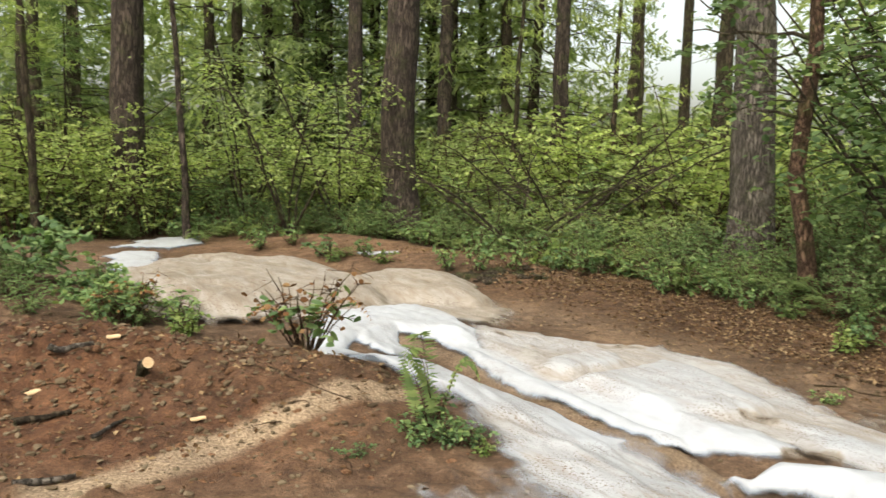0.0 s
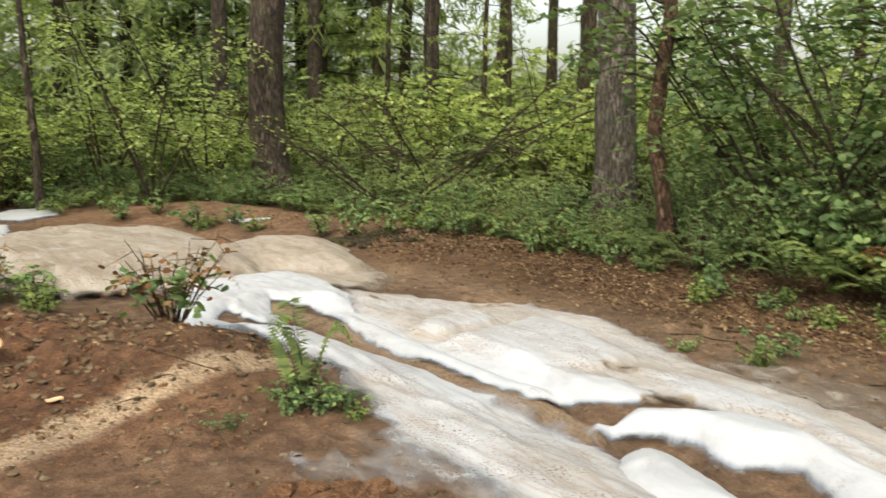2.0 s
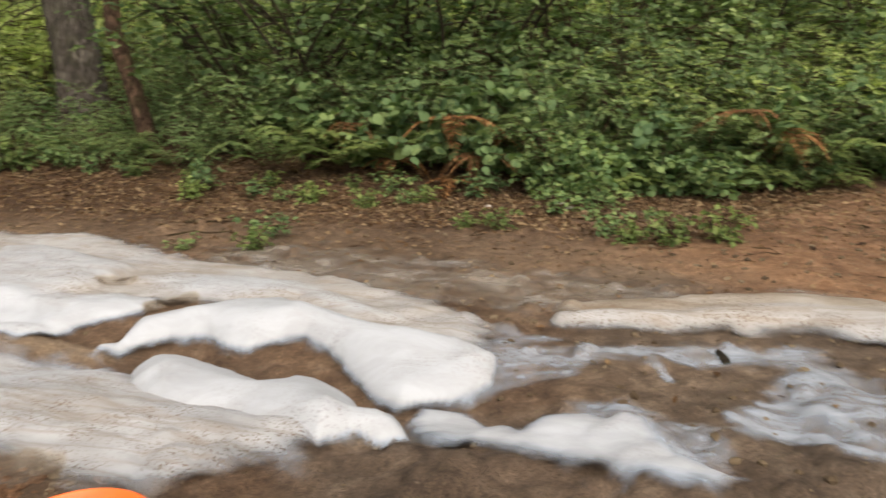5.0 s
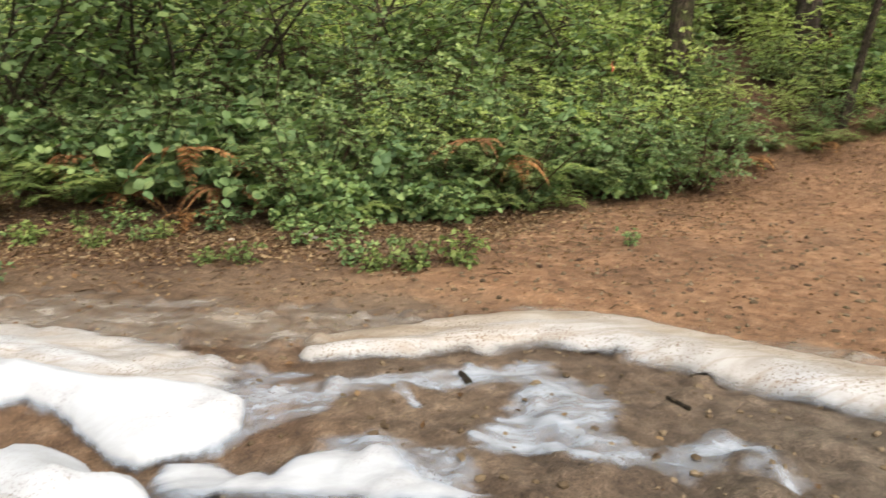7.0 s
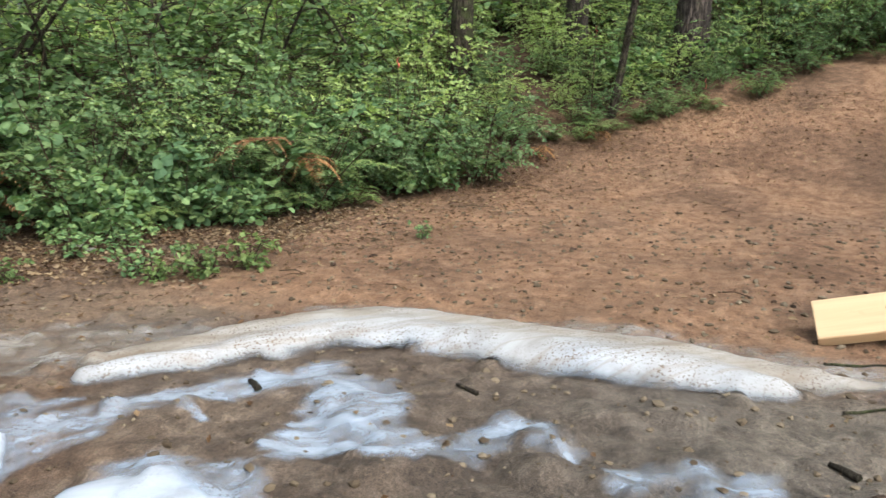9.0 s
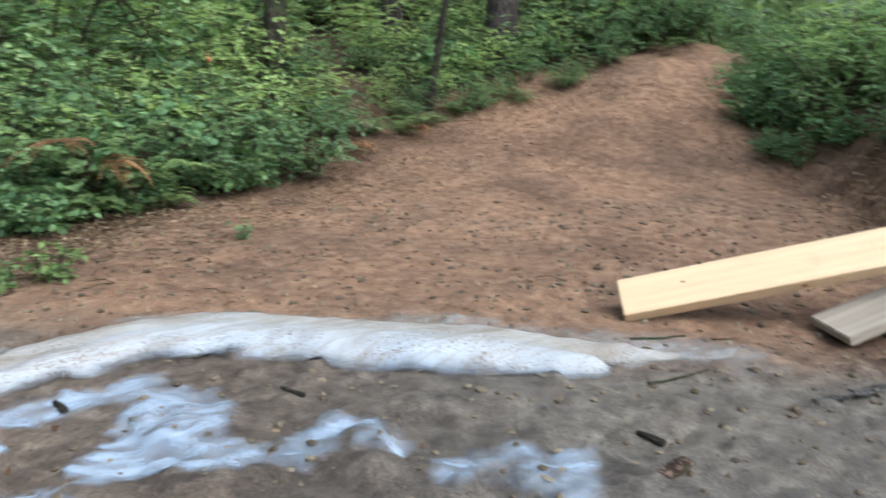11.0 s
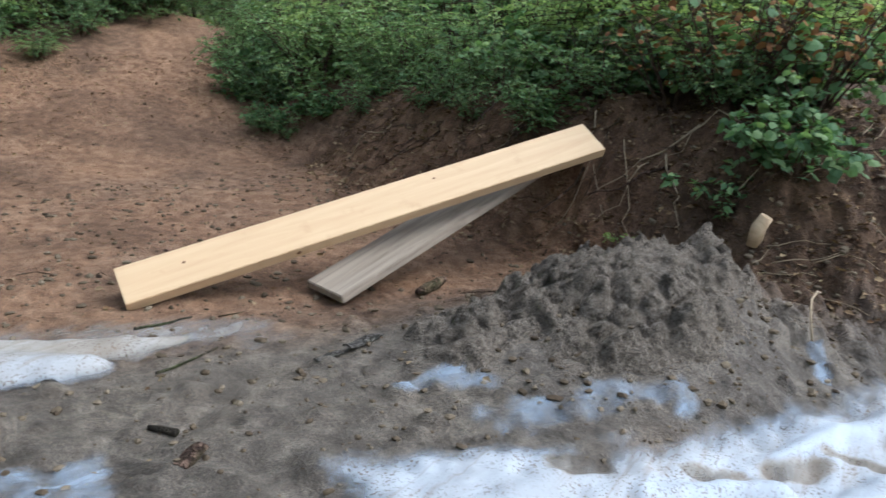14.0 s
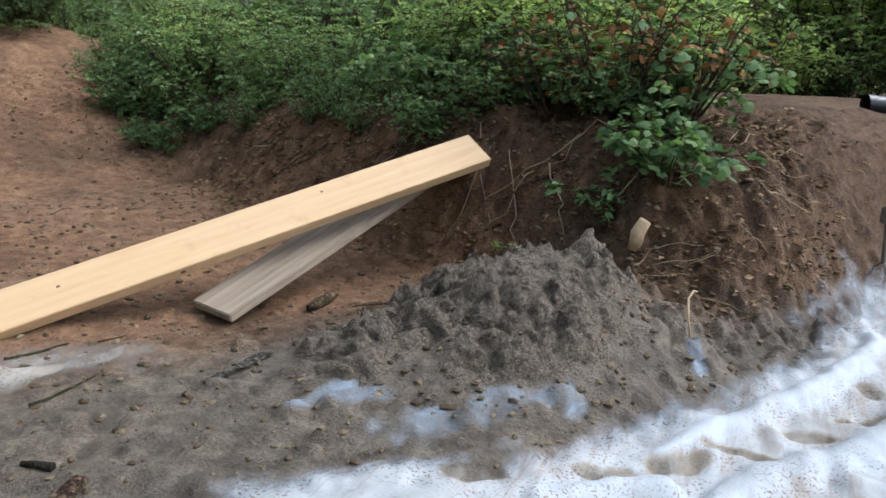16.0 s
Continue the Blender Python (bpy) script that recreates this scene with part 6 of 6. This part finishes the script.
# ---------------------------------------------------------------- plants that stand alone
def dry_bramble(x, y, scale=1.0, text="half-dead bramble with rust-brown leaves on a dirt heap"):
    """Half-dead bramble: bare stems, rust leaves, a few green ones, one curled frond."""
    ob = thing("dry_bramble", text, "bramble", x, y, floor_at(x, y) - 0.02)
    ob.scale = (scale, scale, scale)
    a, b = shrub_meshes(301, 0.66, 0.75, 14, 4, 2, 0.045, LOBED, LEAF_DEAD, 0.3, 0.45)
    c, d = shrub_meshes(302, 0.55, 0.8, 7, 4, 3, 0.08, LOBED, LEAF_BRAMBLE, 0.3, 0.4)
    part("branchwork", a, ob)
    part("foliage", b, ob, "rust-brown dead leaves")
    part("branchwork", c, ob)
    part("foliage", d, ob, "green leaves")
    e, f = fern_meshes(303, 2, 0.55, LEAF_DEAD, 2.2)
    part("stalk", e, ob)
    part("frond", f, ob, "curled dead frond")


dry_bramble(-1.25, 5.30)
for x, y, k in ((-3.1, 6.6, 0.8),):
    dry_bramble(x, y, k, "straggling half-dead bramble with brown leaves and bare stems")
for x, y, k in ((4.35, -4.45, 1.5), (4.0, -4.75, 1.4), (4.75, -4.25, 1.2)):
    dry_bramble(x, y, k, "tangled half-dead bramble with dry stems on the bank")


def sprout(x, y):
    """Leafy sprout with one upright fern frond."""
    ob = thing("fern_sprout", "leafy green sprout with an upright fern frond", "fern", x, y, floor_at(x, y) - 0.01)
    a, b = shrub_meshes(311, 0.30, 0.45, 6, 4, 3, 0.055, OVATE, LEAF_BRAMBLE, 0.4)
    c, d = fern_meshes(312, 3, 0.62, LEAF_FERN, 2.3, 0.0, 0.5)
    part("branchwork", a, ob)
    part("foliage", b, ob)
    part("stalk", c, ob)
    part("frond", d, ob, "upright fern frond")


sprout(-0.29, 4.32)


def standing_frond(x, y, foot, height, side, lean):
    """One sword-fern frond held upright, its leaflets in two combs."""
    ob = thing("fern_frond", "single upright green fern frond among weeds", "fern", x, y, floor_at(x, y))
    s = np.linspace(0, 1, 24)
    pts = np.stack([side * height * s**1.6, lean * height * s, foot * s**0.5 + height * s * (1 - 0.12 * s)], 1)
    v, f = tubes([(pts, np.linspace(0.004, 0.001, 24))], 4)
    part("stalk", mesh_of("stalk", v, f, TWIG), ob)
    tang = np.gradient(pts, axis=0)
    tang /= np.linalg.norm(tang, axis=1, keepdims=True)
    pos, fwd, up, sz = [], [], [], []
    for q in range(5, 24):
        for sg in (-1, 1):
            out = np.cross(tang[q], (0, -1.0, 0.25)) * sg
            pos.append(pts[q])
            fwd.append(out + 0.30 * tang[q])
            up.append((0, -1.0, 0.35))
            sz.append(0.26 * height * np.sin(np.pi * (0.25 + 0.72 * s[q])) ** 0.8 + 0.008)
    v, f = foliage((SLIVER[0] * np.array([1.25, 1, 1]), SLIVER[1]), pos, fwd, up, sz)
    part("frond", mesh_of("frond", v, f, LEAF_FERN, False), ob)


standing_frond(-0.33, 4.26, 0.14, 0.36, -0.42, 0.1)
for x, y, k, sz in ((-0.36, 4.22, "weed", 0.75), (-0.22, 4.28, "weed", 0.7), (-0.12, 4.22, "weed", 0.6), (-0.42, 4.34, "weed", 0.5)):
    plant(k, x, y, sz)

# ---------------------------------------------------------------- scatter on the ground
def litter_weight(x, y):
    """How thick leaf litter lies."""
    edge = away(x, y, EDGE_NORTH)
    w = np.where(behind_north(x, y) < 0.3, np.exp(-((edge / 1.6) ** 2)), 0.3)
    w = np.maximum(w, np.exp(-((away(x, y, EDGE_SOUTH) / 0.7) ** 2)))
    w = np.maximum(w, 0.9 * bump(x, y, -1.0, 5.0, 0.9, 0.5, 1.0))
    w = np.maximum(w, 0.5 * bump(x, y, -2.5, 4.6, 1.8, 1.0, 1.0))
    w = np.maximum(w, 0.8 * sstep(3.2, 3.7, x) * sstep(-3.7, -4.3, y) * sstep(7, 5.5, x))
    w = np.maximum(w, 0.07 * sstep(4.2, 5.0, x) * sstep(3.6, 2.4, y) * sstep(-3.6, -2.6, y))
    w = np.maximum(w, 0.75 * sstep(0, 0.5, -(y + 2.85) - 0.42 * np.clip(6.0 - x, 0, 4)) * sstep(3.3, 3.8, x) * sstep(9, 7.5, x))
    w = np.maximum(w, bump(x, y, -0.05, 10.8, 0.6, 0.3, 1.0))
    return np.maximum(w, 0.008)


def scatter(count, seed, weight, box):
    r = np.random.default_rng(seed)
    x0, x1, y0, y1 = box
    x, y = r.uniform(x0, x1, count * 12), r.uniform(y0, y1, count * 12)
    keep = r.uniform(0, 1, count * 12) < weight(x, y)
    return x[keep][:count], y[keep][:count], r


def strew(name, label, count, seed, weight, box, lo, hi):
    """Fallen leaves lying any way up on the ground, joined."""
    x, y, r = scatter(count, seed, weight, box)
    n = len(x)
    v, f = foliage(OVATE, np.stack([x, y, ground_z(x, y) + 0.008], 1), np.stack([r.normal(size=n), r.normal(size=n), r.normal(0, 0.25, n)], 1), np.stack([r.normal(0, 0.45, n), r.normal(0, 0.45, n), np.ones(n)], 1), r.uniform(lo, hi, n))
    tagged(new(name, mesh_of(name, v, f, LEAF_LITTER, False)), label, "leaf litter", kind="stuff")


def verge_weight(x, y):
    d = behind_north(x, y)
    return sstep(-2.4, -0.6, d) * sstep(1.2, 0.2, d) * (0.35 + 0.65 * fbm(x, y, 0.5, 3, 211))


def bank_weight(x, y):
    return sstep(0.0, 0.5, -(y + 2.6) - 0.42 * np.clip(6.0 - x, 0, 4)) * (0.3 + 0.7 * fbm(x, y, 0.4, 3, 213))


strew("leaf_litter", "dry brown leaf litter strewn over the dirt", 34000, 21, litter_weight, (-6, 12, -6.5, 13), 0.015, 0.055)
strew("leaf_litter", "dark red-brown leaf litter banked up along the wood's edge", 22000, 23, verge_weight, (0, 7.5, 3.2, 11.5), 0.02, 0.06)
strew("leaf_litter", "brown dead leaves and scraps caught on the cut bank", 9000, 25, bank_weight, (3.0, 8.5, -5.6, -2.6), 0.02, 0.065)

def ball(level):
    bm = bmesh.new()
    bmesh.ops.create_icosphere(bm, subdivisions=level, radius=1.0)
    v = np.array([q.co[:] for q in bm.verts])
    f = np.array([[q.index for q in g.verts] for g in bm.faces])
    bm.free()
    return v, f


def crumbs(name, label, count, seed, weight, box, lo, hi, mat, level=1, sink=0.15, smooth=False):
    """Loose lumps half sunk in the ground, joined."""
    bv, bf = ball(level)
    x, y, r = scatter(count, seed, weight, box)
    n = len(x)
    size = lo + (hi - lo) * r.uniform(0, 1, n) ** 2.5
    a = r.uniform(0, 2 * np.pi, n)
    k = r.uniform(0.7, 1.25, (n, len(bv), 1)) if level == 1 else r.uniform(0.72, 1.22, (n, len(bv), 1))
    q = bv[None] * k * np.stack([r.uniform(0.8, 1.5, n), r.uniform(0.7, 1.1, n), r.uniform(0.45, 0.85, n)], 1)[:, None] * size[:, None, None]
    qx = q[..., 0] * np.cos(a)[:, None] - q[..., 1] * np.sin(a)[:, None]
    qy = q[..., 0] * np.sin(a)[:, None] + q[..., 1] * np.cos(a)[:, None]
    v = np.stack([qx + x[:, None], qy + y[:, None], q[..., 2] + (ground_z(x, y) + sink * size)[:, None]], -1).reshape(-1, 3)
    f = (bf[None] + (np.arange(n) * len(bv))[:, None, None]).reshape(-1, 3)
    tagged(new(name, mesh_of(name, v, f, mat, smooth)), label, "soil", kind="stuff")


def clod_weight(x, y):
    w = np.maximum.reduce([bump(x, y, 3.35, -2.9, 0.9, 0.95, 1.0), bump(x, y, -2.5, 4.6, 1.8, 1.1, 0.9), 0.16 * sstep(2.0, 2.6, x) * sstep(-3.5, -2.5, y) * sstep(4.5, 3, y), 0.5 * bump(x, y, 0.2, 2.9, 0.9, 0.5, 1.0), 0.10 * bump(x, y, 4.9, 2.6, 1.0, 1.6, 1.0), 0.3 * bump(x, y, 4.4, -1.6, 0.5, 0.9, 1.0), 0.16 * bump(x, y, 3.4, 6.4, 0.9, 2.2, 1.0, 30), 0.8 * sstep(2.6, 3.1, x) * sstep(-3.2, -3.8, y) * sstep(4.8, 4.0, x)])
    return np.maximum(w, np.where(x > 4.3, 0.006, 0.03))


crumbs("loose_clods", "loose crumbs and clods of brown earth", 9500, 31, clod_weight, (-4, 8, -5.5, 8.5), 0.006, 0.026, CRUMB)
crumbs("spoil_clods", "crumbled red-brown clods on the spoil heap", 800, 38, lambda x, y: np.maximum(bump(x, y, -2.4, 4.6, 1.6, 0.9, 0.8), bump(x, y, -0.1, 3.1, 0.5, 0.3, 1.0)), (-5, 1, 2.5, 6.5), 0.008, 0.036, SPOIL, 2, -0.25, True)
crumbs("clod_pile", "dark reddish clods piled beside the foam", 46, 43, lambda x, y: bump(x, y, -0.15, 3.17, 0.17, 0.13, 1.0), (-0.6, 0.4, 2.8, 3.6), 0.03, 0.075, SPOIL, 2, 0.25, False)
crumbs("clod_spill", "brown clods of earth spilled beside the foam", 60, 47, lambda x, y: bump(x, y, 0.5, 2.92, 0.3, 0.1, 1.0), (-0.3, 1.2, 2.6, 3.2), 0.012, 0.045, SPOIL, 2, 0.0, False)
crumbs("bark_debris", "dark scattered bark debris at the wood's edge", 260, 39, lambda x, y: bump(x, y, -0.05, 10.8, 0.6, 0.3, 1.0), (-2, 2, 9.8, 11.8), 0.02, 0.07, BARK_DARK)
crumbs("pine_cones", "small dark pine cones dotted over the red track", 150, 33, lambda x, y: sstep(4.6, 5.6, x) * sstep(3.0, 2.0, y) * sstep(-3, -2.2, y), (4, 11, -3, 3.4), 0.012, 0.028, BARK_RED)
crumbs("wood_chips", "pale chips and bits of leaf strewn over the red track", 520, 49, lambda x, y: sstep(4.3, 5.2, x) * sstep(3.4, 2.2, y) * sstep(-3.4, -2.4, y), (4, 12.5, -3.4, 3.4), 0.005, 0.015, LEAF_LITTER, 1, 0.1)
for x, y, s in ((5.25, 4.56, 0.04), (4.85, 5.13, 0.03), (5.35, 4.75, 0.035)):
    bm = bmesh.new()
    bmesh.ops.create_icosphere(bm, subdivisions=2, radius=s)
    for q in bm.verts:
        q.co *= 1 + 0.35 * (noise.noise(q.co * 14 + Vector((x, y, 0))))
        q.co.z *= 0.6
    me = bpy.data.meshes.new("stone")
    bm.to_mesh(me)
    bm.free()
    me.materials.append(plain_material("pale_stone", (0.34, 0.31, 0.27), 0.85, 0, 25, 0.2))
    ob = tagged(new("stone", me), "pale stone lying at the foot of brambles", "stone", "pale stones")
    ob.location = (x, y, floor_at(x, y) + 0.2 * s)

x, y, r = scatter(650, 41, litter_weight, (-5, 9, -6, 11))
paths = []
for k in range(len(x)):
    a, ln = r.uniform(0, 2 * np.pi), r.uniform(0.05, 0.22)
    z = floor_at(x[k], y[k])
    d = np.array([np.cos(a), np.sin(a), 0]) * ln
    paths.append((np.array([(x[k], y[k], z + 0.01), (x[k] + d[0] * 0.5 + 0.02, y[k] + d[1] * 0.5, z + 0.025), (x[k] + d[0], y[k] + d[1], z + 0.012)]), np.array([0.004, 0.0035, 0.002])))
v, f = tubes(paths, 4)
tagged(new("fallen_twigs", mesh_of("fallen_twigs", v, f, TWIG)), "thin fallen twigs among the leaf litter", "twigs", kind="stuff")
